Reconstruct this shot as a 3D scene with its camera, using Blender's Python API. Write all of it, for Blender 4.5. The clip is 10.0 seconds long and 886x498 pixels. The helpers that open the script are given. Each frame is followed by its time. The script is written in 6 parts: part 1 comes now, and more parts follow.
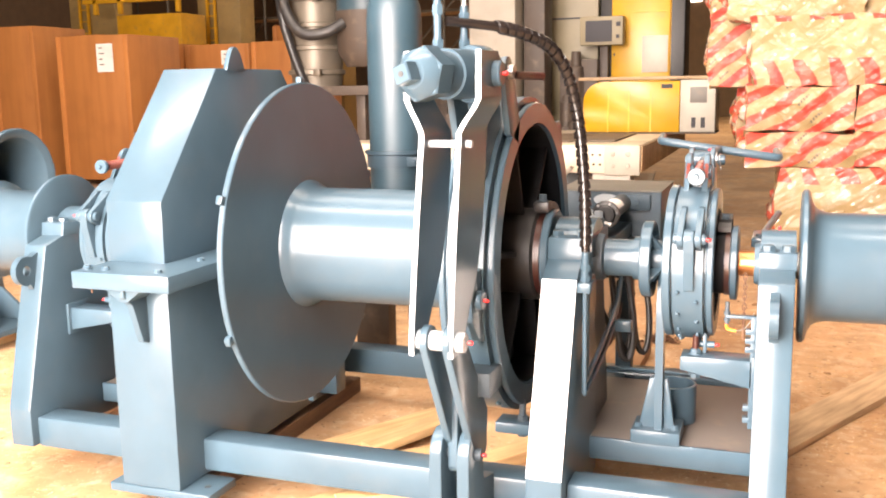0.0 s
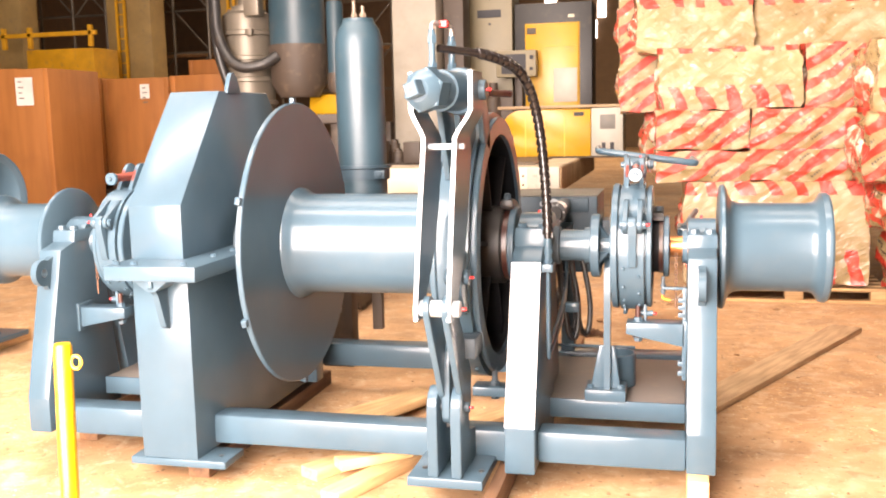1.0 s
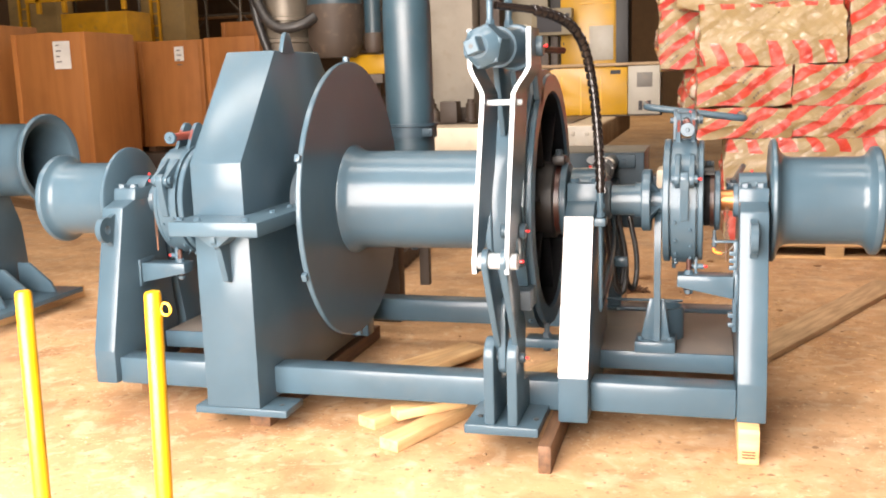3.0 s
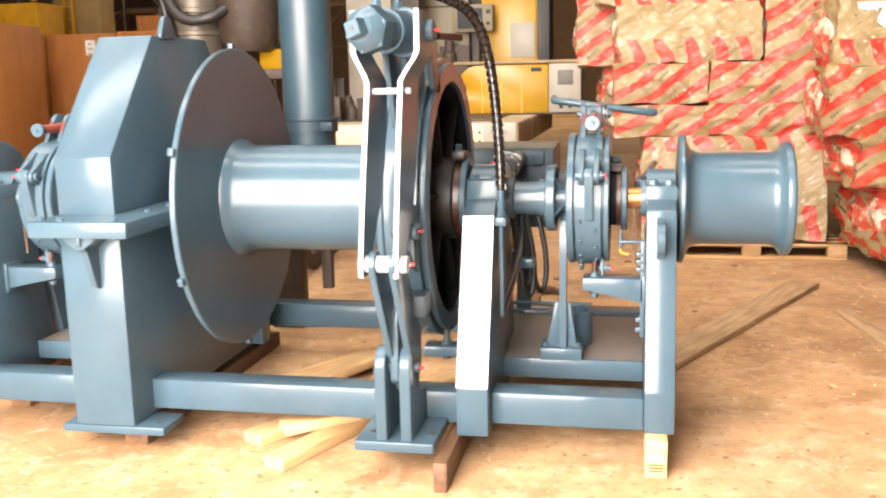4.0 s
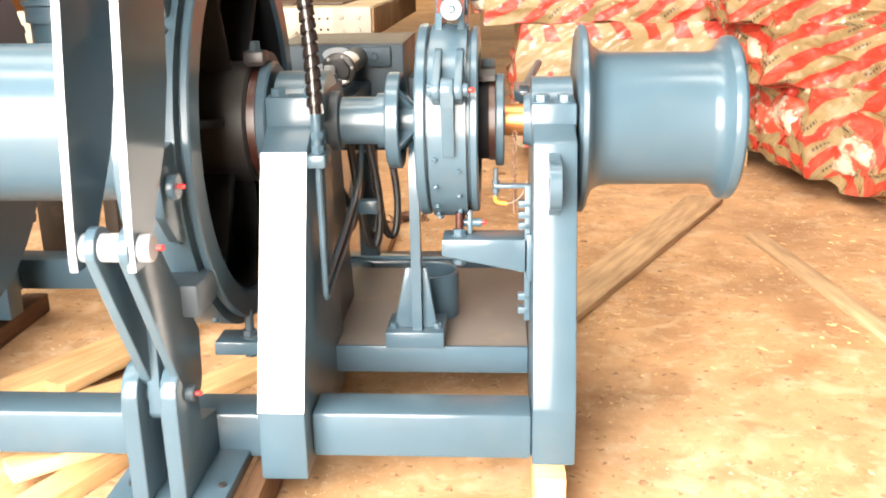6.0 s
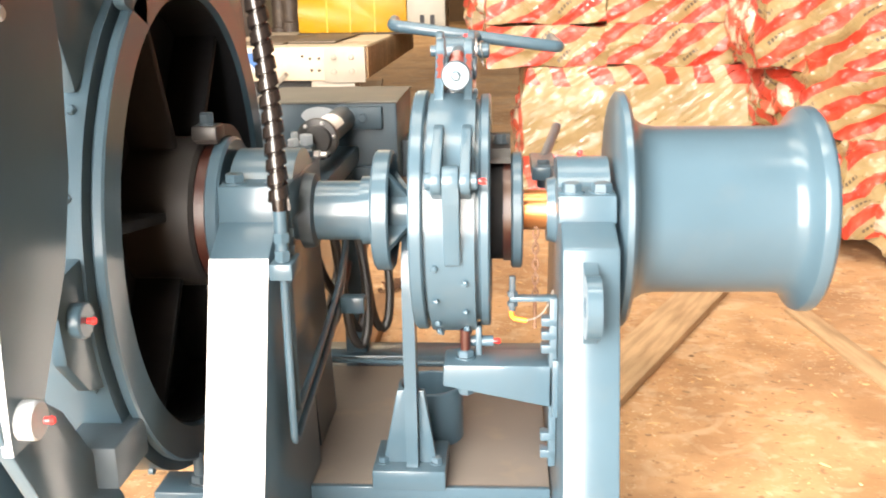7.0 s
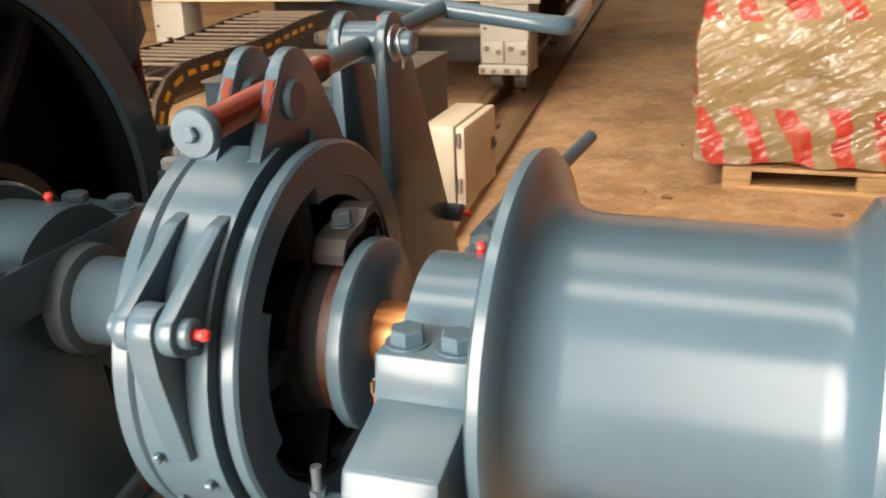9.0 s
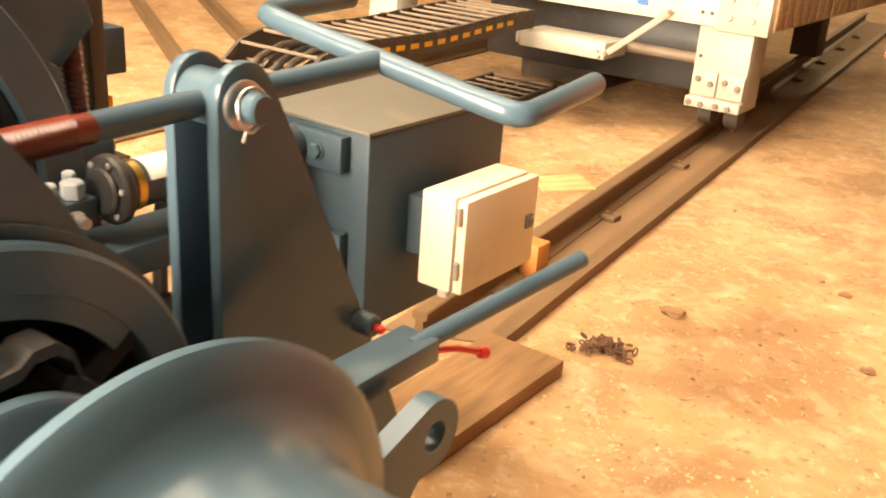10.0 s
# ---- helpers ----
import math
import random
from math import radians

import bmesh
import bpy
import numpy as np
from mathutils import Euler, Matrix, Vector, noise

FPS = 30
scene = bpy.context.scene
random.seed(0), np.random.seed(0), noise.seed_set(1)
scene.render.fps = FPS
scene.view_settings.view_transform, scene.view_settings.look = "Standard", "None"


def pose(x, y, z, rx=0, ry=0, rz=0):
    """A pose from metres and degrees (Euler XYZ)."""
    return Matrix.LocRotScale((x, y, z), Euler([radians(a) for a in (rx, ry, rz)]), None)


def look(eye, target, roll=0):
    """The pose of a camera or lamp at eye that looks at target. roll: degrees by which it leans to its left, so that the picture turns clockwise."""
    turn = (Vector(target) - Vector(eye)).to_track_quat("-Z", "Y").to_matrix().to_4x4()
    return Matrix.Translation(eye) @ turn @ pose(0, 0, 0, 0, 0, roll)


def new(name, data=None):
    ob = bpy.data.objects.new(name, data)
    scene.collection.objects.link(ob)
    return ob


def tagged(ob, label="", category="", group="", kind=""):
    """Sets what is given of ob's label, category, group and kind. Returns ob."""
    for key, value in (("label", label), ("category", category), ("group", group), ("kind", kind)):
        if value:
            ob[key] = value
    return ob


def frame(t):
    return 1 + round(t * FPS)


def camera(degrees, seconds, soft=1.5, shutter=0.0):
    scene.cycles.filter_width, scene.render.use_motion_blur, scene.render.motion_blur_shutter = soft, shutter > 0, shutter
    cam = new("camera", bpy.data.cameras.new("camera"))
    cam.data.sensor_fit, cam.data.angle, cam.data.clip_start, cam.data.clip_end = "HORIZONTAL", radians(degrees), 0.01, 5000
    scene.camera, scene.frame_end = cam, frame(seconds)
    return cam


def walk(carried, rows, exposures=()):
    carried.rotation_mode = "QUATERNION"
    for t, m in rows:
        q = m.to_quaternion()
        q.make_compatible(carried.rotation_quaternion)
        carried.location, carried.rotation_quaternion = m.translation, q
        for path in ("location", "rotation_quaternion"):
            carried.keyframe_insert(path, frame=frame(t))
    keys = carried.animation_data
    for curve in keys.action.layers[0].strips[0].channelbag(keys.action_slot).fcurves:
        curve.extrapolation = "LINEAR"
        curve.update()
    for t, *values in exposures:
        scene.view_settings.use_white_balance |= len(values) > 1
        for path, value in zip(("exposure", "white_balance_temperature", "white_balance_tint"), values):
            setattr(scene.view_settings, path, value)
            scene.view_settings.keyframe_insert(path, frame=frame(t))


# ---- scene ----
cam = camera(50.2, 10.0, soft=1.9, shutter=0.25)
PATH = [
    (0, (-0.048, 0.245, 1.578), (-0.72, 2.098, 1.239), -0.9),
    (0.5, (-0.09, -0.135, 1.512), (-0.687, 1.747, 1.206), -1.2),
    (1, (-0.155, -0.448, 1.511), (-0.634, 1.475, 1.24), -1.3),
    (1.5, (-0.215, -0.577, 1.537), (-0.682, 1.355, 1.314), -1.6),
    (2, (-0.215, -0.603, 1.506), (-0.77, 1.292, 1.187), -2.0),
    (2.2, (-0.209, -0.559, 1.501), (-0.791, 1.319, 1.138), -2.3),
    (3.3, (-0.248, -0.567, 1.497), (-0.771, 1.332, 1.151), -1.7),
    (3.5, (-0.229, -0.54, 1.475), (-0.762, 1.348, 1.082), -2.2),
    (4, (-0.156, -0.264, 1.452), (-0.551, 1.665, 1.099), -1.3),
    (4.5, (-0.147, 0.073, 1.45), (-0.466, 2.011, 1.076), 1.6),
    (5, (-0.206, 0.373, 1.48), (-0.379, 2.32, 1.058), -3.5),
    (5.2, (-0.208, 0.484, 1.471), (-0.329, 2.416, 0.97), -3.6),
    (6.3, (-0.175, 1.186, 1.388), (-0.278, 3.094, 0.796), 0.4),
    (6.5, (-0.192, 1.342, 1.396), (-0.211, 3.273, 0.875), 1.4),
    (7, (-0.225, 1.545, 1.438), (-0.351, 3.47, 0.908), -1.0),
    (7.5, (-0.11, 1.768, 1.456), (-0.388, 3.659, 0.865), -1.4),
    (8, (0.057, 1.976, 1.462), (-0.312, 3.825, 0.795), -1.6),
    (8.5, (0.152, 2.291, 1.507), (-0.281, 4.114, 0.806), 0.5),
    (9, (0.290, 2.551, 1.518), (-0.353, 4.304, 0.802), -2.5),
    (9.5, (0.500, 2.848, 1.547), (-0.461, 4.45, 0.832), -0.9),
    (10, (0.522, 3.223, 1.558), (-0.548, 4.739, 0.812), 4.1),
]
EXPOSURES = [
    (0, 0.64, 7200, 19), (1, 0.60, 7300, 21), (1.5, 0.58, 7300, 20), (2.2, 0.78, 7000, 19), (3.3, -0.28, 6900, 14), (3.5, -0.28, 6900, 14), (4, 0.20, 6900, 13), (4.5, 0.20, 7000, 12), (5.2, 0.18, 6900, 10), (6.5, 0.80, 6900, 11),
    (7, 0.68, 6900, 10), (7.5, 0.52, 7000, 11), (8, 0.73, 7100, 11), (8.5, 0.84, 7300, 12), (9, -0.08, 7300, 11), (9.5, 0.18, 7900, 16), (10, 1.10, 9200, 13),
]
walk(cam, [(t, look(eye, target, roll)) for t, eye, target, roll in PATH], EXPOSURES)


# ---- world, sun, large lights ----
world = bpy.data.worlds.new("sky")
scene.world = world
world.use_nodes = True
wn = world.node_tree.nodes
sky = wn.new("ShaderNodeTexSky")
sky.sky_type, sky.sun_disc = "NISHITA", False
sky.sun_elevation, sky.sun_rotation = radians(59), radians(155)
world.node_tree.links.new(sky.outputs[0], wn["Background"].inputs[0])
wn["Background"].inputs[1].default_value = 0.12
sun = new("sun", bpy.data.lights.new("sun", "SUN"))
sun.data.energy, sun.data.angle, sun.data.color = 3.0, radians(0.5), (1.0, 0.95, 0.86)
sun.matrix_world = look((3, -6.5, 12), (0, 0, 0))


def daylight_lamp(name, eye, target, sx, sy, watts, colour):
    """An area lamp for daylight from the doorway or from the roof."""
    lamp = new(name, bpy.data.lights.new(name, "AREA"))
    lamp.data.shape, lamp.data.size, lamp.data.size_y = "RECTANGLE", sx, sy
    lamp.data.energy, lamp.data.color = watts, colour
    lamp.matrix_world = look(eye, target)
    return lamp


daylight_lamp("door_daylight", (-2.4, -1.47, 2.8), (-2.4, 2.0, 2.65), 4.4, 5.1, 2400, (1.0, 0.945, 0.895))
daylight_lamp("unseen_roof_lamp", (-4.0, 1.8, 9.5), (-4.0, 1.81, 0.0), 10.8, 1.4, 820, (1.0, 0.94, 0.85))
daylight_lamp("unseen_roof_lamp", (-4.0, 6.0, 9.5), (-4.0, 6.01, 0.0), 10.8, 2.6, 480, (1.0, 0.93, 0.82))
# Fill lamps added for the crates and far hall; no roof openings known there.
daylight_lamp("unseen_roof_lamp", (-6.0, 12.5, 9.5), (-6.0, 12.51, 0.0), 6.0, 3.0, 90, (1.0, 0.86, 0.66))
daylight_lamp("unseen_roof_lamp", (-6.0, 27.0, 9.5), (-6.0, 27.01, 0.0), 9.0, 3.0, 480, (1.0, 0.80, 0.56))


# One more added fill lamp, to lift the dark far end.
daylight_lamp("unseen_roof_lamp", (-1.0, 34.0, 9.5), (-1.0, 34.01, 0.0), 9.0, 3.0, 900, (1.0, 0.86, 0.62))


# ---- materials ----
def mat(name, colour, rough=0.5, metal=0.0, spec=0.5):
    m = bpy.data.materials.new(name)
    m.use_nodes = True
    b = m.node_tree.nodes["Principled BSDF"]
    b.inputs["Base Color"].default_value = (*colour, 1)
    b.inputs["Roughness"].default_value, b.inputs["Metallic"].default_value = rough, metal
    b.inputs["Specular IOR Level"].default_value = spec
    return m


def node(m, kind, **values):
    n = m.node_tree.nodes.new(kind)
    for key, v in values.items():
        n.inputs[key.replace("_", " ")].default_value = v
    return n


def link(m, a, b):
    m.node_tree.links.new(a, b)


def noise_tex(m, scale, detail=4.0, stretch=(1, 1, 1), source="Object"):
    tc, mp = node(m, "ShaderNodeTexCoord"), node(m, "ShaderNodeMapping")
    mp.inputs["Scale"].default_value = stretch
    link(m, tc.outputs[source], mp.inputs["Vector"])
    n = node(m, "ShaderNodeTexNoise", Scale=scale, Detail=detail)
    link(m, mp.outputs[0], n.inputs["Vector"])
    return n


def ramp(m, source, stops, way="LINEAR"):
    r = node(m, "ShaderNodeValToRGB")
    r.color_ramp.interpolation = way
    e = r.color_ramp.elements
    while len(e) < len(stops):
        e.new(0.5)
    for k, (p, c) in enumerate(stops):
        e[k].position, e[k].color = p, (*c, 1)
    link(m, source, r.inputs[0])
    return r


def mix(m, fac, a, b, mode="MIX"):
    n = m.node_tree.nodes.new("ShaderNodeMix")
    n.data_type, n.blend_type = "RGBA", mode
    for sock, v in ((n.inputs["Factor"], fac), (n.inputs["A"], a), (n.inputs["B"], b)):
        if isinstance(v, (int, float)):
            sock.default_value = v
        elif isinstance(v, tuple):
            sock.default_value = (*v, 1)
        else:
            link(m, v, sock)
    return n.outputs["Result"]


def bump(m, height, strength=0.2, distance=0.002):
    b = node(m, "ShaderNodeBump", Strength=strength, Distance=distance)
    link(m, height, b.inputs["Height"])
    link(m, b.outputs[0], m.node_tree.nodes["Principled BSDF"].inputs["Normal"])


def bsdf(m):
    return m.node_tree.nodes["Principled BSDF"]


def scaled(c, k):
    return tuple(min(1.0, v * k) for v in c)


def painted(name, colour, rough=0.32, grime=(0.20, 0.15, 0.10), dirt=0.35, metal=0.0, wave=0.15):
    """Brushed or sprayed paint: clouded tone, thin grime, uneven gloss and a faint orange-peel."""
    m = mat(name, colour, rough, metal)
    big, fine = noise_tex(m, 3.0, 5), noise_tex(m, 60, 3)
    tone = ramp(m, big.outputs[0], [(0.3, scaled(colour, 0.86)), (0.7, scaled(colour, 1.1))])
    spots = ramp(m, noise_tex(m, 9.0, 8).outputs[0], [(0.56, (0, 0, 0)), (0.78, (dirt,) * 3)])
    link(m, mix(m, spots.outputs[0], tone.outputs[0], grime), bsdf(m).inputs["Base Color"])
    gloss = ramp(m, big.outputs[0], [(0.3, (rough * 0.9,) * 3), (0.75, (min(1, rough * 1.15),) * 3)])
    link(m, gloss.outputs[0], bsdf(m).inputs["Roughness"])
    bump(m, fine.outputs[0], wave, 0.0015)
    return m


def wooden(name, colour, dark, rough=0.65, scale=4.0, stretch=(1, 9, 9)):
    m = mat(name, colour, rough)
    grain = noise_tex(m, scale, 6, stretch)
    tone = ramp(m, grain.outputs[0], [(0.3, dark), (0.62, colour)])
    info = node(m, "ShaderNodeObjectInfo")
    vary = ramp(m, info.outputs["Random"], [(0.0, (0.72, 0.7, 0.68)), (1.0, (1.15, 1.1, 1.05))])
    worn = mix(m, 0.8, tone.outputs[0], vary.outputs[0], "MULTIPLY")
    stain = ramp(m, noise_tex(m, 2.2, 5).outputs[0], [(0.5, (0, 0, 0)), (0.8, (0.4,) * 3)])
    link(m, mix(m, stain.outputs[0], worn, scaled(dark, 0.6)), bsdf(m).inputs["Base Color"])
    bump(m, grain.outputs[0], 0.35, 0.003)
    return m


BLUE = (0.044, 0.077, 0.102)
M_blue = painted("blue_grey_paint", BLUE, 0.36, dirt=0.05, wave=0.05)
bsdf(M_blue).inputs["Specular IOR Level"].default_value = 0.08
bsdf(M_blue).inputs["Coat IOR"].default_value = 1.40
bsdf(M_blue).inputs["Coat Weight"].default_value = 0.65
bsdf(M_blue).inputs["Coat Roughness"].default_value = 0.19
M_dark = painted("shop_primer_dark", (0.040, 0.058, 0.072), 0.45, dirt=0.15)
bsdf(M_dark).inputs["Specular IOR Level"].default_value = 0.25
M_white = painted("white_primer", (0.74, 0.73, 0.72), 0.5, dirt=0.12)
M_steel = painted("worn_steel", (0.42, 0.41, 0.40), 0.34, metal=0.85)
M_edge = painted("bare_plate_edge", (0.29, 0.32, 0.34), 0.4, dirt=0.2)
M_cyan = painted("deep_blue_enamel", (0.021, 0.046, 0.062), 0.45, dirt=0.1)
M_red = painted("red_plastic_cap", (0.62, 0.025, 0.025), 0.35, dirt=0.1)
M_rustred = painted("red_anti_rust_grease", (0.036, 0.010, 0.007), 0.35)
M_copper = painted("copper_grease_shaft", (0.46, 0.19, 0.07), 0.28, metal=0.7)
M_lid = painted("dusty_tank_lid", (0.085, 0.078, 0.062), 0.6, dirt=0.3)
M_tray = painted("dusty_brown_tray", (0.13, 0.095, 0.065), 0.6)
M_thread = painted("red_thread_grease", (0.105, 0.017, 0.009), 0.26, grime=(0.045, 0.012, 0.007), dirt=0.9)
# Near-black colour that carries the shade inside the brake drums.
M_inner = painted("drum_shade_black", (0.010, 0.011, 0.013), 0.7, dirt=0.05)
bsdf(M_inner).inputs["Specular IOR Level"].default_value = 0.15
M_brass = painted("brass_ring", (0.62, 0.42, 0.12), 0.3, metal=0.9, dirt=0.1)
M_black = painted("black_rubber", (0.018, 0.017, 0.017), 0.42, dirt=0.2)
M_hose = painted("spiral_hose_guard", (0.013, 0.010, 0.009), 0.24, dirt=0.05)
M_deck = painted("dusty_deck_plate", (0.115, 0.10, 0.088), 0.55, dirt=0.5)
M_yellow = painted("yellow_enamel", (0.46, 0.245, 0.006), 0.35, dirt=0.2)
M_amber = painted("amber_enamel", (0.72, 0.36, 0.02), 0.45)
M_cream = painted("cream_enamel", (0.56, 0.475, 0.355), 0.42, dirt=0.3)
M_offwhite = painted("off_white_enamel", (0.36, 0.335, 0.28), 0.45, dirt=0.25)
M_grey = painted("grey_machine_paint", (0.14, 0.13, 0.115), 0.5)
M_khaki = painted("grey_beige_enamel", (0.185, 0.155, 0.095), 0.5, dirt=0.25)
M_galv = painted("galvanised_duct", (0.15, 0.128, 0.10), 0.45, metal=0.4)
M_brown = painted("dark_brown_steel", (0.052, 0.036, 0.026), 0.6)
M_bar = painted("dull_brown_bar", (0.17, 0.125, 0.09), 0.5, dirt=0.4)
M_chain = painted("rusty_chain_steel", (0.13, 0.062, 0.034), 0.7, metal=0.1)
M_rail = painted("rusty_rail_steel", (0.17, 0.098, 0.048), 0.6, metal=0.15)
M_bed = painted("dusty_rail_bed", (0.20, 0.115, 0.058), 0.8, dirt=0.5)
M_tank = painted("dull_tank_paint", (0.027, 0.048, 0.064), 0.42, dirt=0.10)
bsdf(M_tank).inputs["Specular IOR Level"].default_value = 0.25
M_paper = painted("paper_sheet", (0.74, 0.72, 0.68), 0.8, dirt=0.08)
M_ink = mat("printed_ink", (0.03, 0.03, 0.035), 0.7)
M_signblue = painted("sign_blue", (0.03, 0.13, 0.38), 0.5)
M_lime = wooden("fresh_timber", (0.60, 0.40, 0.20), (0.42, 0.25, 0.11))
M_pallet = wooden("pallet_timber", (0.56, 0.37, 0.18), (0.34, 0.20, 0.09))
M_plank = wooden("dusty_plank", (0.45, 0.32, 0.19), (0.27, 0.18, 0.10))
M_beamwood = wooden("dark_timber", (0.17, 0.085, 0.04), (0.08, 0.04, 0.02))
M_baulk = wooden("brown_baulk_timber", (0.30, 0.165, 0.075), (0.19, 0.10, 0.045))
M_ply = wooden("plywood", (0.50, 0.20, 0.056), (0.42, 0.16, 0.045), 0.55, 1.3, (5, 5, 0.6))
M_wall = painted("hall_wall_sheet", (0.18, 0.115, 0.07), 0.8, dirt=0.5)
M_roof = painted("roof_sheet", (0.11, 0.085, 0.065), 0.8)
M_column = painted("yellowed_column_paint", (0.37, 0.25, 0.095), 0.6, dirt=0.5)
M_pier = painted("white_pier_paint", (0.29, 0.26, 0.215), 0.7, dirt=0.3)
M_orange = painted("orange_label", (0.85, 0.20, 0.02), 0.45)


def concrete():
    m = mat("dusty_concrete", (0.36, 0.26, 0.16), 0.8, 0, 0.3)
    a, b, c = noise_tex(m, 0.45, 6), noise_tex(m, 3.2, 10), noise_tex(m, 26, 8)
    base = ramp(m, a.outputs[0], [(0.30, (0.343, 0.187, 0.091)), (0.5, (0.431, 0.259, 0.135)), (0.70, (0.503, 0.331, 0.192))])
    scuff = ramp(m, b.outputs[0], [(0.36, (0.66, 0.61, 0.56)), (0.47, (0.92, 0.91, 0.89)), (0.55, (1, 1, 1)), (0.68, (1.10, 1.08, 1.05))])
    col = mix(m, 0.85, base.outputs[0], scuff.outputs[0], "MULTIPLY")
    smear = noise_tex(m, 8, 14)
    smear.inputs["Distortion"].default_value = 0.8
    pale = ramp(m, smear.outputs[0], [(0.52, (0, 0, 0)), (0.66, (0.34,) * 3)])
    col = mix(m, pale.outputs[0], col, (0.559, 0.455, 0.319))
    worn = ramp(m, smear.outputs[0], [(0.33, (0.30,) * 3), (0.45, (0, 0, 0))])
    col = mix(m, worn.outputs[0], col, (0.263, 0.160, 0.080))
    damp = ramp(m, noise_tex(m, 1.3, 9).outputs[0], [(0.34, (0.5,) * 3), (0.46, (0, 0, 0))])
    col = mix(m, damp.outputs[0], col, (0.215, 0.112, 0.057))
    crumbs = ramp(m, c.outputs[0], [(0.33, (0.62,) * 3), (0.375, (0, 0, 0))])
    col = mix(m, crumbs.outputs[0], col, (0.128, 0.075, 0.040))
    fleck = noise_tex(m, 46, 4)
    fleck.inputs["Distortion"].default_value = 1.4
    near = ramp(m, noise_tex(m, 1.7, 6).outputs[0], [(0.46, (0.15,) * 3), (0.62, (1,) * 3)])
    chips = ramp(m, fleck.outputs[0], [(0.63, (0, 0, 0)), (0.67, (0.85,) * 3)])
    col = mix(m, mix(m, 1.0, chips.outputs[0], near.outputs[0], "MULTIPLY"), col, (0.638, 0.543, 0.375))
    scrape = noise_tex(m, 13, 9, (1, 1.15, 1))
    scrape.inputs["Distortion"].default_value = 0.25
    col = mix(m, ramp(m, scrape.outputs[0], [(0.60, (0, 0, 0)), (0.68, (0.30,) * 3)]).outputs[0], col, (0.591, 0.479, 0.335))
    col = mix(m, ramp(m, scrape.outputs[0], [(0.32, (0.35,) * 3), (0.40, (0, 0, 0))]).outputs[0], col, (0.192, 0.104, 0.051))
    link(m, col, bsdf(m).inputs["Base Color"])
    rough = ramp(m, b.outputs[0], [(0.3, (0.55,) * 3), (0.6, (0.85,) * 3)])
    link(m, rough.outputs[0], bsdf(m).inputs["Roughness"])
    bump(m, mix(m, 0.5, b.outputs[0], c.outputs[0]), 0.5, 0.008)
    return m


M_floor = concrete()


def bale_film(name, lo, hi, crease=1.0):
    """Beige insulation packs in printed film: red slanting stripes below lo and above hi, under a creased clear wrap."""
    banded = lo < 1
    m = mat(name, (0.6, 0.5, 0.33), 0.6, 0, 0.25)
    tc, sep = node(m, "ShaderNodeTexCoord"), node(m, "ShaderNodeSeparateXYZ")
    link(m, tc.outputs["Object"], sep.inputs[0])

    def calc(op, a, b=0.0):
        n = m.node_tree.nodes.new("ShaderNodeMath")
        n.operation = op
        for k, v in enumerate((a, b)):
            if isinstance(v, (int, float)):
                n.inputs[k].default_value = v
            else:
                link(m, v, n.inputs[k])
        return n.outputs[0]

    warp = calc("MULTIPLY", noise_tex(m, 3.2, 5).outputs[0], 0.17)
    slant = calc("ADD", calc("ADD", sep.outputs[0], calc("MULTIPLY", sep.outputs[1], 0.8)), calc("MULTIPLY", sep.outputs[2], 0.35 if banded else -1.45))
    wave = calc("FRACT", calc("MULTIPLY", calc("ADD", slant, warp), 4.8 if banded else 3.9))
    stripe = calc("GREATER_THAN", wave, 0.54)
    if banded:
        high = calc("ADD", sep.outputs[2], calc("MULTIPLY", warp, 0.3))
        where = calc("MAXIMUM", calc("GREATER_THAN", high, hi), calc("LESS_THAN", high, lo))
        stripe = calc("MULTIPLY", stripe, where)
    beige = ramp(m, noise_tex(m, 2.5, 5).outputs[0], [(0.3, (0.215, 0.150, 0.064)), (0.7, (0.300, 0.220, 0.105))])
    red = ramp(m, noise_tex(m, 9, 5).outputs[0], [(0.3, (0.37, 0.019, 0.009)), (0.7, (0.48, 0.042, 0.019))])
    col = mix(m, stripe, beige.outputs[0], red.outputs[0])
    cloud = ramp(m, noise_tex(m, 6, 7, (1, 1, 0.6)).outputs[0], [(0.55, (0, 0, 0)), (0.8, (0.28,) * 3)])
    col = mix(m, cloud.outputs[0], col, (0.45, 0.36, 0.23))
    if not banded:
        along = calc("FRACT", calc("MULTIPLY", calc("ADD", calc("MULTIPLY", sep.outputs[0], 1.0), calc("MULTIPLY", sep.outputs[2], 0.7)), 1.7))
        mark = calc("MULTIPLY", calc("MULTIPLY", calc("LESS_THAN", along, 0.22), calc("GREATER_THAN", calc("FRACT", calc("MULTIPLY", along, 21.0)), 0.35)), calc("MULTIPLY", calc("GREATER_THAN", wave, 0.20), calc("LESS_THAN", wave, 0.33)))
        col = mix(m, calc("MULTIPLY", mark, 0.8), col, (0.05, 0.04, 0.035))
    link(m, col, bsdf(m).inputs["Base Color"])
    bsdf(m).inputs["Coat Weight"].default_value = 1.0
    bsdf(m).inputs["Coat Roughness"].default_value = 0.10 / crease
    bsdf(m).inputs["Coat IOR"].default_value = 1.6
    soft = noise_tex(m, 7, 5, (1, 1, 1.6))
    bump(m, soft.outputs[0], 0.4, 0.02)

    def folds(scale, stretch, turn, deep, under=None):
        n = noise_tex(m, scale, 2.5, stretch)
        n.inputs["Distortion"].default_value = 0.8
        mp = n.inputs["Vector"].links[0].from_node
        mp.vector_type = "TEXTURE"
        mp.inputs["Rotation"].default_value, mp.inputs["Scale"].default_value = turn, [1 / v for v in stretch]
        b = node(m, "ShaderNodeBump", Strength=1.0, Distance=deep)
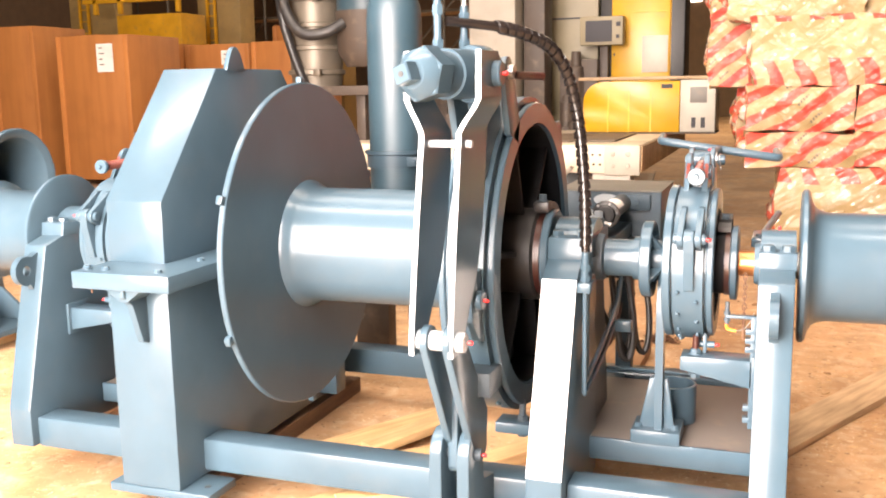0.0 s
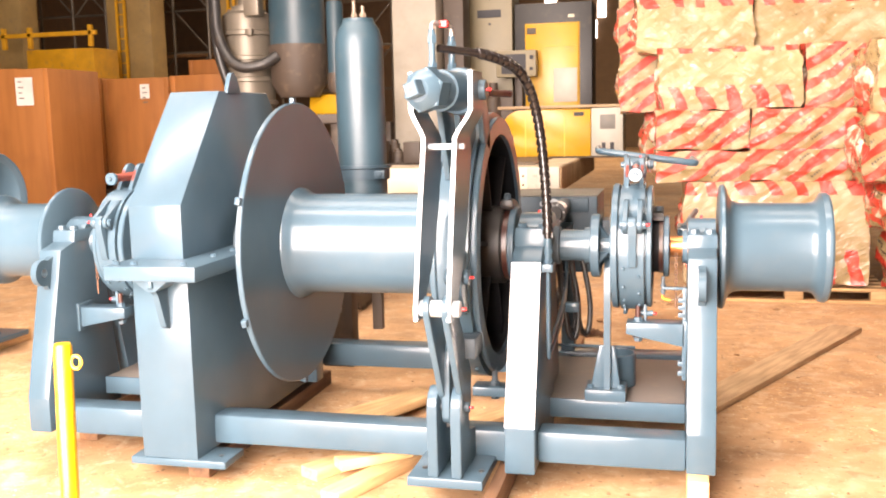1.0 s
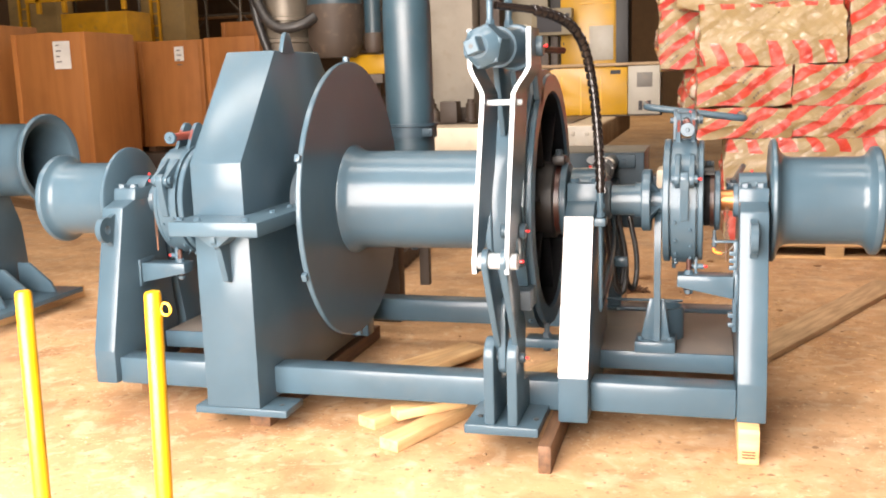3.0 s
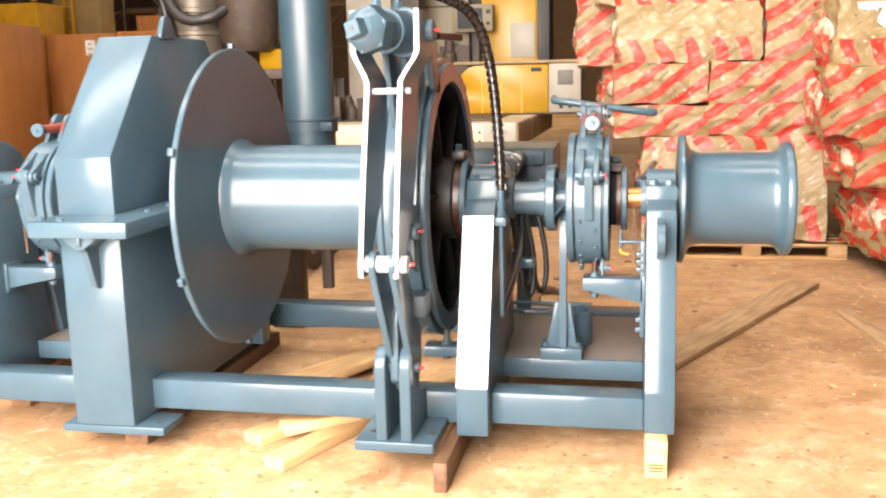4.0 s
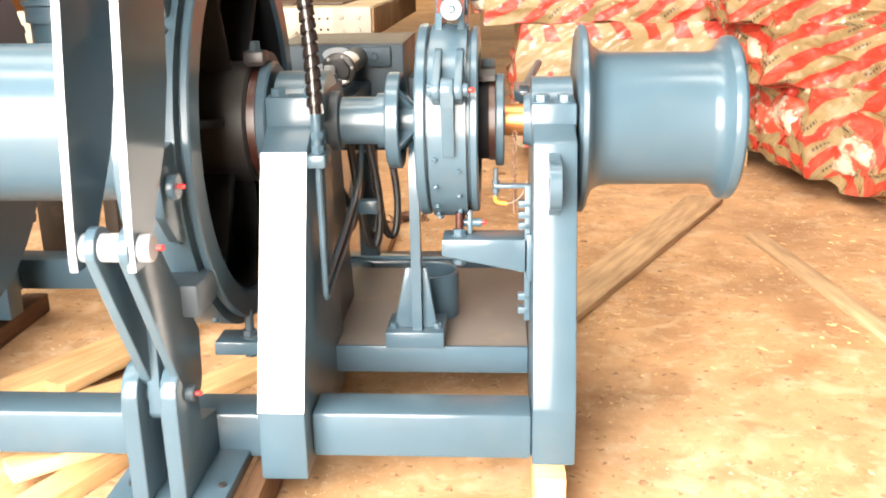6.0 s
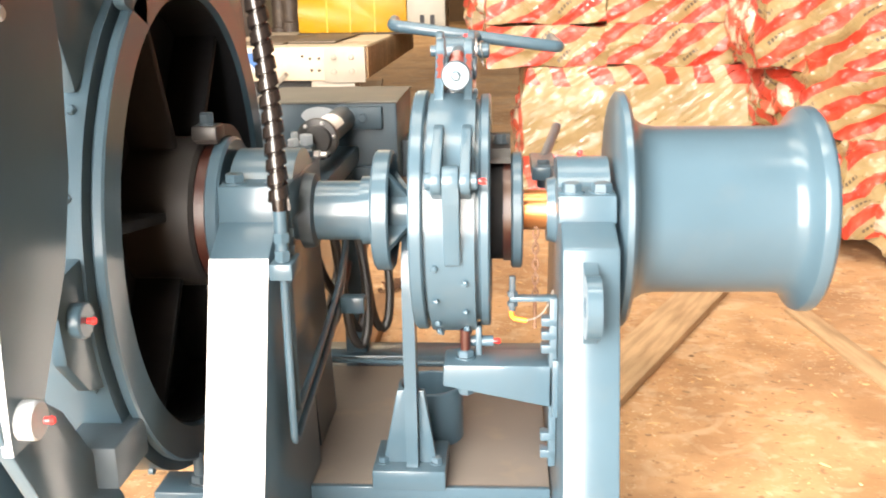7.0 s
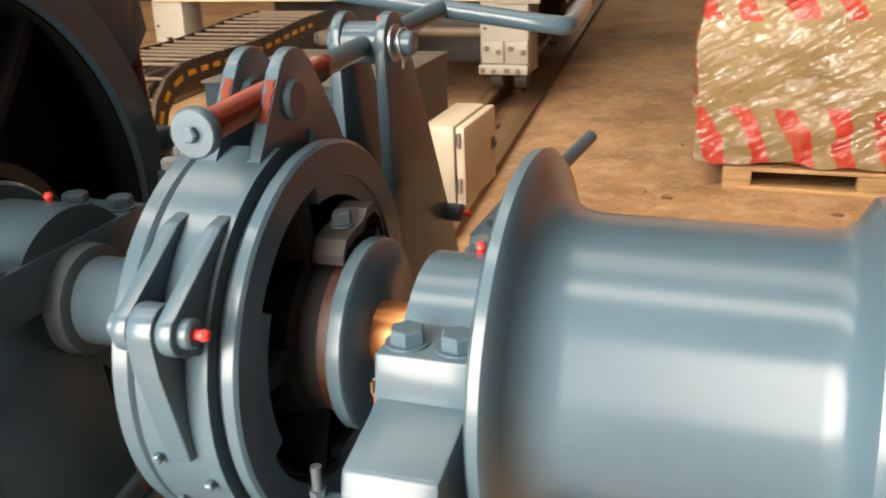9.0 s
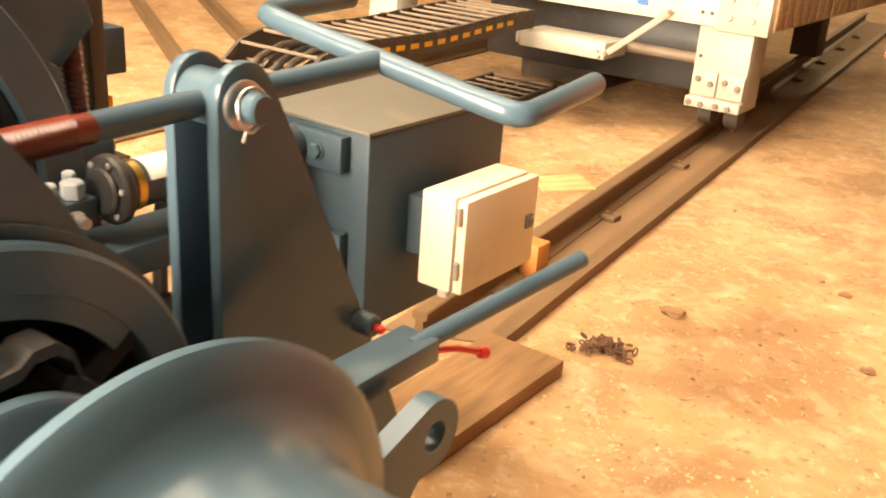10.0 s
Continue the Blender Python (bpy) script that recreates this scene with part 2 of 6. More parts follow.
        link(m, n.outputs[0], b.inputs["Height"])
        if under:
            link(m, under, b.inputs["Normal"])
        return b.outputs[0]

    first = folds(4.2, (1.8, 1.8, 0.28 / crease), (0, 1.0, 0), 0.14)
    second = folds(9, (2.0, 2.0, 0.20 / crease), (0, -0.9, 0.3) if crease == 1 else (0, 1.12, 0.1), 0.04, first)
    third = folds(21, (1.5, 1.5, 0.35 / crease), (0.2, 0.75, 0.4), 0.018, second)
    link(m, third, bsdf(m).inputs["Coat Normal"])
    return m


def crumpled_film():
    """Loose ends of printed film: red and milky patches, all folds."""
    m = mat("crumpled_film", (0.6, 0.4, 0.3), 0.25)
    patch = ramp(m, noise_tex(m, 7, 4).outputs[0], [(0.40, (0.58, 0.075, 0.04)), (0.50, (0.62, 0.12, 0.08)), (0.54, (0.58, 0.46, 0.34)), (0.7, (0.66, 0.56, 0.46))])
    link(m, patch.outputs[0], bsdf(m).inputs["Base Color"])
    bsdf(m).inputs["Coat Weight"].default_value, bsdf(m).inputs["Coat Roughness"].default_value = 1.0, 0.1
    fold = noise_tex(m, 14, 6)
    fold.inputs["Distortion"].default_value = 2.0
    bump(m, fold.outputs[0], 1.0, 0.03)
    return m


M_crumple = crumpled_film()
M_bale_big = bale_film("large_pack_film", -0.10, 0.33, 1.4)
M_bale_end, M_bale_skirt, M_bale_top = bale_film("striped_film", 9, 9), bale_film("skirted_film", -0.03, 0.24), bale_film("topped_film", -9, 0.15)

# ---- building helpers ----
SY, SZ = 3.59, 0.965  # the winch shaft's line


def thing(name, at, label, category, group="", kind=""):
    ob = new(name)
    ob.location = at
    ob.empty_display_size = 0.1
    return tagged(ob, label, category, group, kind)


def root_place(ob):
    place = Vector((0, 0, 0))
    while ob:
        place, ob = place + ob.location, ob.parent
    return place


def mesh_of(bm, name, material, sharp=35.0):
    bmesh.ops.recalc_face_normals(bm, faces=bm.faces[:])
    me = bpy.data.meshes.new(name)
    bm.to_mesh(me)
    bm.free()
    me.materials.append(material)
    for p in me.polygons:
        p.use_smooth = True
    me.set_sharp_from_angle(angle=radians(sharp))
    return me


def part(name, bm, material, parent, label="", at=None):
    """One mesh under a thing or a part; its vertices are given in the world's metres, or about at."""
    ob = new(name, mesh_of(bm, name, material))
    ob.parent = parent
    base = root_place(parent)
    ob.location = (Vector(at) if at else Vector((0, 0, 0))) - base
    return tagged(ob, label) if label else ob


def solo(name, bm, material, label, category, group="", kind="", at=(0, 0, 0)):
    ob = new(name, mesh_of(bm, name, material))
    ob.location = at
    return tagged(ob, label, category, group, kind)


def BM():
    return bmesh.new()


def box(bm, a, b, bev=0.004, turn=None):
    """A box between two corners with its edges broken; turn: a matrix applied after."""
    c = [(p + q) / 2 for p, q in zip(a, b)]
    s = [abs(q - p) for p, q in zip(a, b)]
    m = Matrix.Translation(c) @ Matrix.Diagonal((*s, 1))
    vs = bmesh.ops.create_cube(bm, size=1, matrix=(turn @ m) if turn else m)["verts"]
    if bev:
        es = {e for v in vs for e in v.link_edges}
        bmesh.ops.bevel(bm, geom=list(es), offset=min(bev, min(s) * 0.45), segments=2, affect="EDGES", profile=0.5)
    return bm


def prism(bm, pts, axis, a, b, bev=0.0, turn=None):
    """A polygon in the two other axes (in x, y, z order), drawn out along axis from a to b."""
    def at(p, q):
        return {"x": (q, p[0], p[1]), "y": (p[0], q, p[1]), "z": (p[0], p[1], q)}[axis]
    lo, hi = [bm.verts.new(at(p, a)) for p in pts], [bm.verts.new(at(p, b)) for p in pts]
    n = len(pts)
    fs = [bm.faces.new(lo), bm.faces.new(hi[::-1])] + [bm.faces.new((lo[k], hi[k], hi[(k + 1) % n], lo[(k + 1) % n])) for k in range(n)]
    if bev:
        bmesh.ops.bevel(bm, geom=list({e for f in fs for e in f.edges}), offset=bev, segments=2, affect="EDGES", profile=0.5)
    if turn:
        bmesh.ops.transform(bm, matrix=turn, verts=bm.verts[:])
    return bm


def ring(p, n, r, seg, flat=0.0):
    n = Vector(n).normalized()
    u = n.orthogonal().normalized() if abs(n.z) > 0.9 else n.cross(Vector((0, 0, 1))).normalized()
    v = n.cross(u)
    return [Vector(p) + r * (math.cos(flat + 2 * math.pi * k / seg) * u + math.sin(flat + 2 * math.pi * k / seg) * v) for k in range(seg)]


def sweep(bm, rings, closed=False, caps=True):
    rows = [[bm.verts.new(p) for p in r] for r in rings]
    n = len(rows[0])
    for a, b in zip(rows, rows[1:] + rows[:1] if closed else rows[1:]):
        for k in range(n):
            bm.faces.new((a[k], a[(k + 1) % n], b[(k + 1) % n], b[k]))
    if caps and not closed:
        bm.faces.new(rows[0][::-1]), bm.faces.new(rows[-1])
    return bm


def rod(bm, p, q, r, r2=None, seg=24, bev=0.0, flat=0.0):
    p, q = Vector(p), Vector(q)
    n, r2 = (q - p).normalized(), r if r2 is None else r2
    rs = [ring(p, n, r - bev, seg, flat), ring(p + n * bev, n, r, seg, flat), ring(q - n * bev, n, r2, seg, flat), ring(q, n, r2 - bev, seg, flat)] if bev else [ring(p, n, r, seg, flat), ring(q, n, r2, seg, flat)]
    return sweep(bm, rs)


def turned(bm, profile, axis="x", centre=(SY, SZ), seg=72, closed=False):
    """A body of revolution. profile: (place along the axis, radius); closed: the profile is a loop (a ring)."""
    way = {"x": (1, 0, 0), "y": (0, 1, 0), "z": (0, 0, 1)}[axis]
    def at(a):
        return {"x": (a, *centre), "y": (centre[0], a, centre[1]), "z": (*centre, a)}[axis]
    return sweep(bm, [ring(at(a), way, max(r, 0.0005), seg) for a, r in profile], closed)


def rounded(pts, times=2):
    pts = [Vector(p) for p in pts]
    for _ in range(times):
        out = [pts[0]]
        for a, b in zip(pts, pts[1:]):
            out += [a.lerp(b, 0.25), a.lerp(b, 0.75)]
        pts = out + [pts[-1]]
    return pts


def tube(bm, pts, r, seg=12, times=2):
    pts = rounded(pts, times) if times else [Vector(p) for p in pts]
    rings, u = [], None
    for k, p in enumerate(pts):
        n = (pts[min(k + 1, len(pts) - 1)] - pts[max(k - 1, 0)]).normalized()
        u = n.orthogonal().normalized() if u is None else (u - n * u.dot(n)).normalized()
        v = n.cross(u)
        rings.append([p + r * (math.cos(2 * math.pi * j / seg) * u + math.sin(2 * math.pi * j / seg) * v) for j in range(seg)])
    return sweep(bm, rings)


def bolt(bm, p, n, r=0.018, h=0.016, washer=True):
    p, n = Vector(p), Vector(n).normalized()
    if washer:
        rod(bm, p, p + n * 0.003, r * 1.25, seg=20)
    return rod(bm, p, p + n * h, r, seg=6, bev=0.0025)


def nipple(parent, p, n):
    """A grease point under a red cap."""
    bm, p, n = BM(), Vector(p), Vector(n).normalized()
    rod(bm, p, p + n * 0.008, 0.0055, seg=10)
    rod(bm, p + n * 0.008, p + n * 0.016, 0.0072, 0.0055, seg=12, bev=0.0015)
    return part("grease_cap", bm, M_red, parent, "small red grease nipple cap")

# ---- large structure ----
bm = BM()
N = 60
box(bm, (-60, -40, -0.3), (60, 60, 0.0), 0)
tagged(solo("floor", bm, M_floor, "dusty tan concrete workshop floor with scuffs and crumbs", "floor", kind="structure"))

X0, X1, Y0, Y1, HZ = -26.0, 16.0, -1.6, 46.0, 9.6


def wall(name, a, b, label, material=M_wall):
    bm = BM()
    box(bm, a, b, 0)
    return solo(name, bm, material, label, "wall", kind="structure")


wall("wall_west", (X0 - 0.3, Y0, 0), (X0, Y1, HZ), "dark brown sheeted side wall of the hall")
# Never in view; browner and darker than the other walls to cut bounce light.
wall("wall_east", (X1, Y0, 0), (X1 + 0.3, Y1, HZ), "dark brown sheeted side wall of the hall", M_brown)
wall("wall_north", (X0, Y1, 0), (X1, Y1 + 0.3, HZ), "dark brown sheeted far hall wall")
bm = BM()
box(bm, (X0, Y0 - 0.3, 0), (-4.75, Y0, HZ), 0)
box(bm, (-0.12, Y0 - 0.3, 0), (X1, Y0, HZ), 0)
box(bm, (-4.75, Y0 - 0.3, 5.5), (-0.12, Y0, HZ), 0)
solo("wall_south", bm, M_wall, "hall wall with a wide open doorway to daylight", "wall", kind="structure")
# Unseen roof, its dark tone chosen to keep bounce light down.
bm = BM()
box(bm, (X0, Y0, HZ), (X1, Y1, HZ + 0.2), 0)
solo("ceiling", bm, M_roof, "dark sheeted hall roof, unseen", "ceiling", kind="structure")
# The last three sheets are made up to go with the fill lamps.
for k, (x, y, w, d) in enumerate(((-4.0, 1.8, 11.0, 1.5), (-4.0, 6.0, 11.0, 2.7), (-6.0, 12.5, 6.2, 3.2), (-6.0, 27.0, 9.2, 3.2), (-1.0, 34.0, 9.2, 3.2))):
    bm = BM()
    box(bm, (x - w / 2, y - d / 2, HZ - 0.06), (x + w / 2, y + d / 2, HZ - 0.004), 0.01)
    solo("window_%d" % (k + 1), bm, M_paper, "unseen milky roof sheet above a lamp", "skylight", kind="structure")


M_pane = mat("daylight_pane", (0.8, 0.8, 0.8), 0.4)
bsdf(M_pane).inputs["Emission Color"].default_value = (1.0, 0.96, 0.9, 1)
bsdf(M_pane).inputs["Emission Strength"].default_value = 4.0
for k, (x0, z0, x1, z1) in enumerate(((-6.40, 6.85, -5.85, 7.50), (-3.90, 6.15, -3.50, 7.45), (-4.40, 5.20, -3.92, 6.05))):
    bm = BM()
    box(bm, (x0, 45.93, z0), (x1, 45.99, z1), 0.01)
    solo("window_%d" % (k + 6), bm, M_pane, "bright daylit pane in the far hall wall", "window", kind="structure")


# ---- the winch ----
def flip(bm, mirror):
    """The port end is the starboard end seen in a mirror."""
    if mirror:
        for v in bm.verts:
            v.co.x = -3.005 - v.co.x
    return bm


def arc(cy, cz, r, a0, a1, n):
    return [(cy + r * math.cos(radians(a0 + (a1 - a0) * k / n)), cz + r * math.sin(radians(a0 + (a1 - a0) * k / n))) for k in range(n + 1)]


def front_leg(zb):
    return [(3.135, zb), (3.135, 0.30), (3.30, 0.955), (3.405, 0.985), (3.62, 0.985), (3.625, 0.82), (3.70, 0.29), (3.70, zb)]


def main_leg(zb):
    return [(3.095, zb), (3.098, 0.30), (3.318, 0.930), (3.402, 0.985), (3.62, 0.985), (3.625, 0.82), (3.70, 0.29), (3.70, zb)]


def rear_leg(zb):
    return [(3.621, 0.985), (3.77, 0.985), (3.87, 0.955), (4.02, 0.30), (4.02, zb), (3.80, zb), (3.78, 0.29), (3.67, 0.80), (3.626, 0.83)]


def eye_plate(bm, cy, cz, r, hole, top, bottom, x0, x1):
    """A plate eye in the y-z plane with a true hole, its rounded nose drawn into the column between top and bottom."""
    side = 1 if top[0] > cy else -1
    nose = arc(cy, cz, r, 62, 298, 16) if side > 0 else arc(cy, cz, r, 118, -118, 16)
    outline = nose + ([bottom, top] if side > 0 else [bottom, top])
    rings = []
    for k in range(48):
        d = Vector((math.cos(2 * math.pi * k / 48), math.sin(2 * math.pi * k / 48)))
        reach = r * 0.6
        for p, q in zip(outline, outline[1:] + outline[:1]):
            e, w = Vector((q[0] - p[0], q[1] - p[1])), Vector((p[0] - cy, p[1] - cz))
            det = d.y * e.x - d.x * e.y
            if abs(det) > 1e-9:
                far, along = (w.y * e.x - w.x * e.y) / det, (d.x * w.y - d.y * w.x) / det
                if far > 0 and -1e-6 <= along <= 1 + 1e-6:
                    reach = max(reach, far)
        rings.append([Vector((x, cy + d.x * n, cz + d.y * n)) for x, n in ((x0, hole), (x0, reach), (x1, reach), (x1, hole))])
    sweep(bm, rings, closed=True)


def bearing(winch, x0, x1, mirror=False, name="bearing_block", lift=0.0):
    top = 1.035 + lift
    bm = BM()
    prism(bm, [(SY - 0.19, 0.978), (SY - 0.18, top), (SY + 0.18, top), (SY + 0.19, 0.978)], "x", x0, x1, 0.005)
    low = part(name, flip(bm, mirror), M_blue, winch)
    bm = BM()
    prism(bm, [(SY + 0.108, 1.0)] + arc(SY, SZ, 0.118 + lift, 20, 160, 20) + [(SY - 0.108, 1.0)], "x", x0 + 0.004, x1 - 0.004, 0.004)
    part("bearing_cap", flip(bm, mirror), M_blue, low)
    for bx in (x0 + 0.028, x1 - 0.028):
        for by in (SY - 0.146, SY + 0.146):
            bm = BM()
            bolt(bm, (bx, by, top), (0, 0, 1), 0.021, 0.02)
            part("bolt", flip(bm, mirror), M_blue, low)
    p = Vector(((x0 + x1) / 2, SY + 0.042, SZ + 0.109 + lift))
    if mirror:
        p.x = -3.005 - p.x
    nipple(low, p, (0, 0, 1))
    return low


def end_unit(winch, mirror):
    """Column, warping head, band brake and clutch at one end of the winch."""
    def P(name, bm, material, parent=winch, label=""):
        return part(name, flip(bm, mirror), material, parent, label)

    bm = BM()
    prism(bm, front_leg(0.145), "x", -0.11, 0.0, 0.006)
    col = P("bearing_column", bm, M_blue)
    bm = BM()
    prism(bm, rear_leg(0.145), "x", -0.108, -0.002, 0.004)
    P("rear_leg", bm, M_blue, col)
    bm = BM()
    eye_plate(bm, 4.005, 0.937, 0.047, 0.020, (3.88, 0.945), (3.91, 0.80), -0.050, -0.022)
    P("lifting_eye", bm, M_blue, col)
    bm = BM()
    eye_plate(bm, 3.225, 0.862, 0.060, 0.021, (3.335, 0.945), (3.265, 0.745), -0.072, -0.044)
    P("lifting_eye", bm, M_blue, col)
    bearing(winch, -0.113, 0.004, mirror)
    # warping head
    bm = BM()
    turned(bm, [(0.012, 0.06), (0.012, 0.246), (0.018, 0.256), (0.030, 0.257), (0.038, 0.248), (0.044, 0.222), (0.056, 0.198), (0.075, 0.186), (0.10, 0.181), (0.355, 0.180), (0.375, 0.184), (0.388, 0.194), (0.396, 0.208), (0.403, 0.219), (0.412, 0.222), (0.426, 0.222), (0.434, 0.215), (0.434, 0.196), (0.415, 0.176), (0.38, 0.163), (0.12, 0.16), (0.11, 0.06)], closed=True, seg=96)
    head = P("warping_head", bm, M_blue)
    bm = BM()
    turned(bm, [(0.0, 0.045), (0.20, 0.045), (0.20, 0.0)], seg=32)
    P("shaft_end", bm, M_steel, head)
    # shaft, clutch and hub
    bm = BM()
    turned(bm, [(-0.205, 0.0), (-0.205, 0.044), (-0.11, 0.044), (-0.11, 0.0)], seg=40)
    P("greased_shaft", bm, M_copper, label="bare shaft smeared with copper grease")
    bm = BM()
    turned(bm, [(-0.130, 0.044), (-0.130, 0.068), (-0.110, 0.074), (-0.110, 0.044)], seg=40)
    P("shaft_collar", bm, M_blue)
    bm = BM()
    turned(bm, [(-0.207, 0.0), (-0.207, 0.122), (-0.203, 0.128), (-0.186, 0.128), (-0.182, 0.122), (-0.182, 0.0)], seg=64)
    P("clutch_disc", bm, M_blue)
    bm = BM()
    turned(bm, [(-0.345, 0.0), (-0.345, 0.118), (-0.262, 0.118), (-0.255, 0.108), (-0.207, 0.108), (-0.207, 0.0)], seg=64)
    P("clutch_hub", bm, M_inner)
    bm = BM()
    turned(bm, [(-0.224, 0.100), (-0.224, 0.112), (-0.208, 0.112), (-0.208, 0.100)], closed=True, seg=64)
    P("greased_ring", bm, M_rustred, label="ring smeared with dark red grease")
    bm = BM()
    sweep(bm, [[Vector((x, SY + r * math.cos(radians(a)), SZ + r * math.sin(radians(a)))) for x, r in ((-0.252, 0.125), (-0.252, 0.142), (-0.212, 0.142), (-0.212, 0.125))] for a in range(-40, 61, 10)])
    sweep(bm, [[Vector((x, y, z + d)) for x, d in ((-0.252, 0.0), (-0.252, 0.013), (-0.208, 0.013), (-0.208, 0.0))] for y, z in ((SY - 0.045, SZ + 0.112), (SY - 0.032, SZ + 0.129), (SY - 0.008, SZ + 0.134), (SY + 0.022, SZ + 0.137), (SY + 0.036, SZ + 0.149), (SY + 0.060, SZ + 0.150), (SY + 0.076, SZ + 0.136), (SY + 0.084, SZ + 0.106))])
    fork = P("shift_fork", bm, M_black)
    bm = BM()
    bolt(bm, (-0.230, SY + 0.004, SZ + 0.148), (0, 0, 1), 0.013, 0.02)
    P("bolt", bm, M_dark, fork)
    # band brake
    bm = BM()
    turned(bm, [(-0.412, 0.05), (-0.412, 0.258), (-0.408, 0.263), (-0.388, 0.263), (-0.384, 0.258), (-0.384, 0.243), (-0.272, 0.243), (-0.272, 0.250), (-0.268, 0.255), (-0.254, 0.255), (-0.250, 0.250), (-0.250, 0.208), (-0.262, 0.203), (-0.345, 0.198), (-0.345, 0.05)], closed=True, seg=96)
    drum = P("brake_drum", bm, M_blue)
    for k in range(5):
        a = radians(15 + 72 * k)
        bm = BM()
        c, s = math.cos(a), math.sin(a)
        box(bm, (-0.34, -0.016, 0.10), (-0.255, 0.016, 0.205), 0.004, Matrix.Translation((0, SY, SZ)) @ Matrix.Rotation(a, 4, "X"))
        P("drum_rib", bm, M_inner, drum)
    # Thin liner added to paint the drum's inner shade.
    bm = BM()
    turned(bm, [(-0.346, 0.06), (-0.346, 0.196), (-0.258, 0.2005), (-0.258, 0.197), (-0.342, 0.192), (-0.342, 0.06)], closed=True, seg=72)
    P("drum_shade_liner", bm, M_inner, drum)
    for a0, a1 in ((35, 95), (150, 205), (265, 330)):
        bm = BM()
        sweep(bm, [[Vector((x, SY + r * math.cos(radians(a)), SZ + r * math.sin(radians(a)))) for x, r in ((-0.268, 0.182), (-0.268, 0.214), (-0.2515, 0.214), (-0.2515, 0.182))] for a in range(a0, a1 + 1, 5)])
        P("lip_segment", bm, M_blue, drum)
    bm = BM()
    a0, a1 = (100, 440)
    sweep(bm, [[Vector((x, SY + r * math.cos(radians(a)), SZ + r * math.sin(radians(a)))) for x, r in ((-0.376, 0.246), (-0.376, 0.266), (-0.280, 0.266), (-0.280, 0.246))] for a in range(a0, a1 + 1, 5)])
    band = P("brake_band", bm, M_blue)
    for a in (196, 214, 232, 244, 256, 268, 280):
        for x in (-0.36, -0.30):
            bm = BM()
            d = Vector((0, math.cos(radians(a + (x + 0.33) * 120)), math.sin(radians(a + (x + 0.33) * 120))))
            bolt(bm, Vector((x, SY, SZ)) + d * 0.266, d, 0.007, 0.011, False)
            P("bolt", bm, M_blue, band)
    for x in (-0.362, -0.306):
        bm = BM()
        prism(bm, [(3.435, 1.178), (3.405, 1.172)] + arc(3.312, 1.085, 0.027, 135, 265, 8) + [(3.335, 1.045), (3.36, 1.05)], "x", x, x + 0.020, 0.003)
        P("band_lug", bm, M_blue, band)
    bm = BM()
    prism(bm, arc(3.312, 1.085, 0.030, 60, 195, 8) + [(3.286, 1.045), (3.316, 0.915), (3.345, 0.912), (3.345, 1.07)], "x", -0.340, -0.308, 0.003)
    lever = P("brake_link", bm, M_blue)
    bm = BM()
    rod(bm, (-0.375, 3.312, 1.085), (-0.272, 3.312, 1.085), 0.017, seg=20, bev=0.003)
    P("pin", bm, M_blue, lever)
    nipple(lever, (-3.005 + 0.272 if mirror else -0.272, 3.312, 1.085), (-1 if mirror else 1, 0, 0))
    for x in (-0.366, -0.306):
        bm = BM()
        prism(bm, [(3.48, 1.19), (3.51, 1.22)] + arc(3.615, 1.288, 0.050, 150, 30, 8) + [(3.72, 1.225), (3.745, 1.18), (3.60, 1.215)], "x", x, x + 0.018, 0.003)
        lug = P("spindle_lug", bm, M_blue, band)
        bm = BM()
        rod(bm, (x + 0.012, 3.60, 1.275), (x + 0.026, 3.60, 1.275), 0.026, seg=24, bev=0.003)
        P("boss", bm, M_blue, lug)
        bm = BM()
        rows = []
        for k in range(9):
            f = 0.42 + 0.062 * k
            c, wob = Vector((0, 3.51, 1.22)).lerp(Vector((0, 3.5717, 1.313)), f), 0.003 * math.sin(k * 2.3 + x * 40)
            up = Vector((0, -0.833, 0.553))
            rows.append([Vector((q, 0, 0)) + c + up * d for q, d in ((x + 0.004 + wob, -0.001), (x + 0.017 + wob / 2, -0.001), (x + 0.016 + wob / 2, 0.0022), (x + 0.005 + wob, 0.0018))])
        sweep(bm, rows)
        P("grease_smear", bm, M_thread, lug)
        bm = BM()
        tube(bm, [(x - 0.002 + 0.0055 * k, 3.474 - 0.002 * (k % 2), 1.186 + 0.002 * (k % 3)) for k in range(5)], 0.0055, 8, 0)
        P("weld_bead", bm, M_steel, lug)
    # spindle with its T handle
    bm = BM()
    tube(bm, [(-0.317, 3.44, 1.2745), (-0.329, 3.78, 1.284)], 0.017, 16, 0)
    spindle = P("brake_spindle", bm, M_thread, label="threaded spindle coated in red grease")
    bm = BM()
    rows = []
    for k in range(600):
        a, f = k * math.pi / 6, k / 599
        c = Vector((-0.3175, 3.455, 1.275)).lerp(Vector((-0.3285, 3.76, 1.2835)), f)
        rows.append([c + Vector((math.cos(a) * (0.0172 + d), e, math.sin(a) * (0.0172 + d))) for d, e in ((-0.001, -0.0028), (0.0022, 0.0), (-0.001, 0.0028))])
    sweep(bm, rows)
    P("thread", bm, M_thread, spindle)
    bm = BM()
    tube(bm, [(-0.3288, 3.77, 1.2838), (-0.335, 3.957, 1.289), (-0.297, 4.208, 1.311)], 0.0165, 16, 0)
    P("spindle_rod", bm, M_blue, spindle)
    bm = BM()
    turned(bm, [(3.418, 0.0), (3.418, 0.027), (3.421, 0.029), (3.433, 0.029), (3.436, 0.026), (3.442, 0.020), (3.442, 0.0)], "y", (-0.317, 1.274), 32)
    P("end_washer", bm, M_blue, spindle)
    bm = BM()
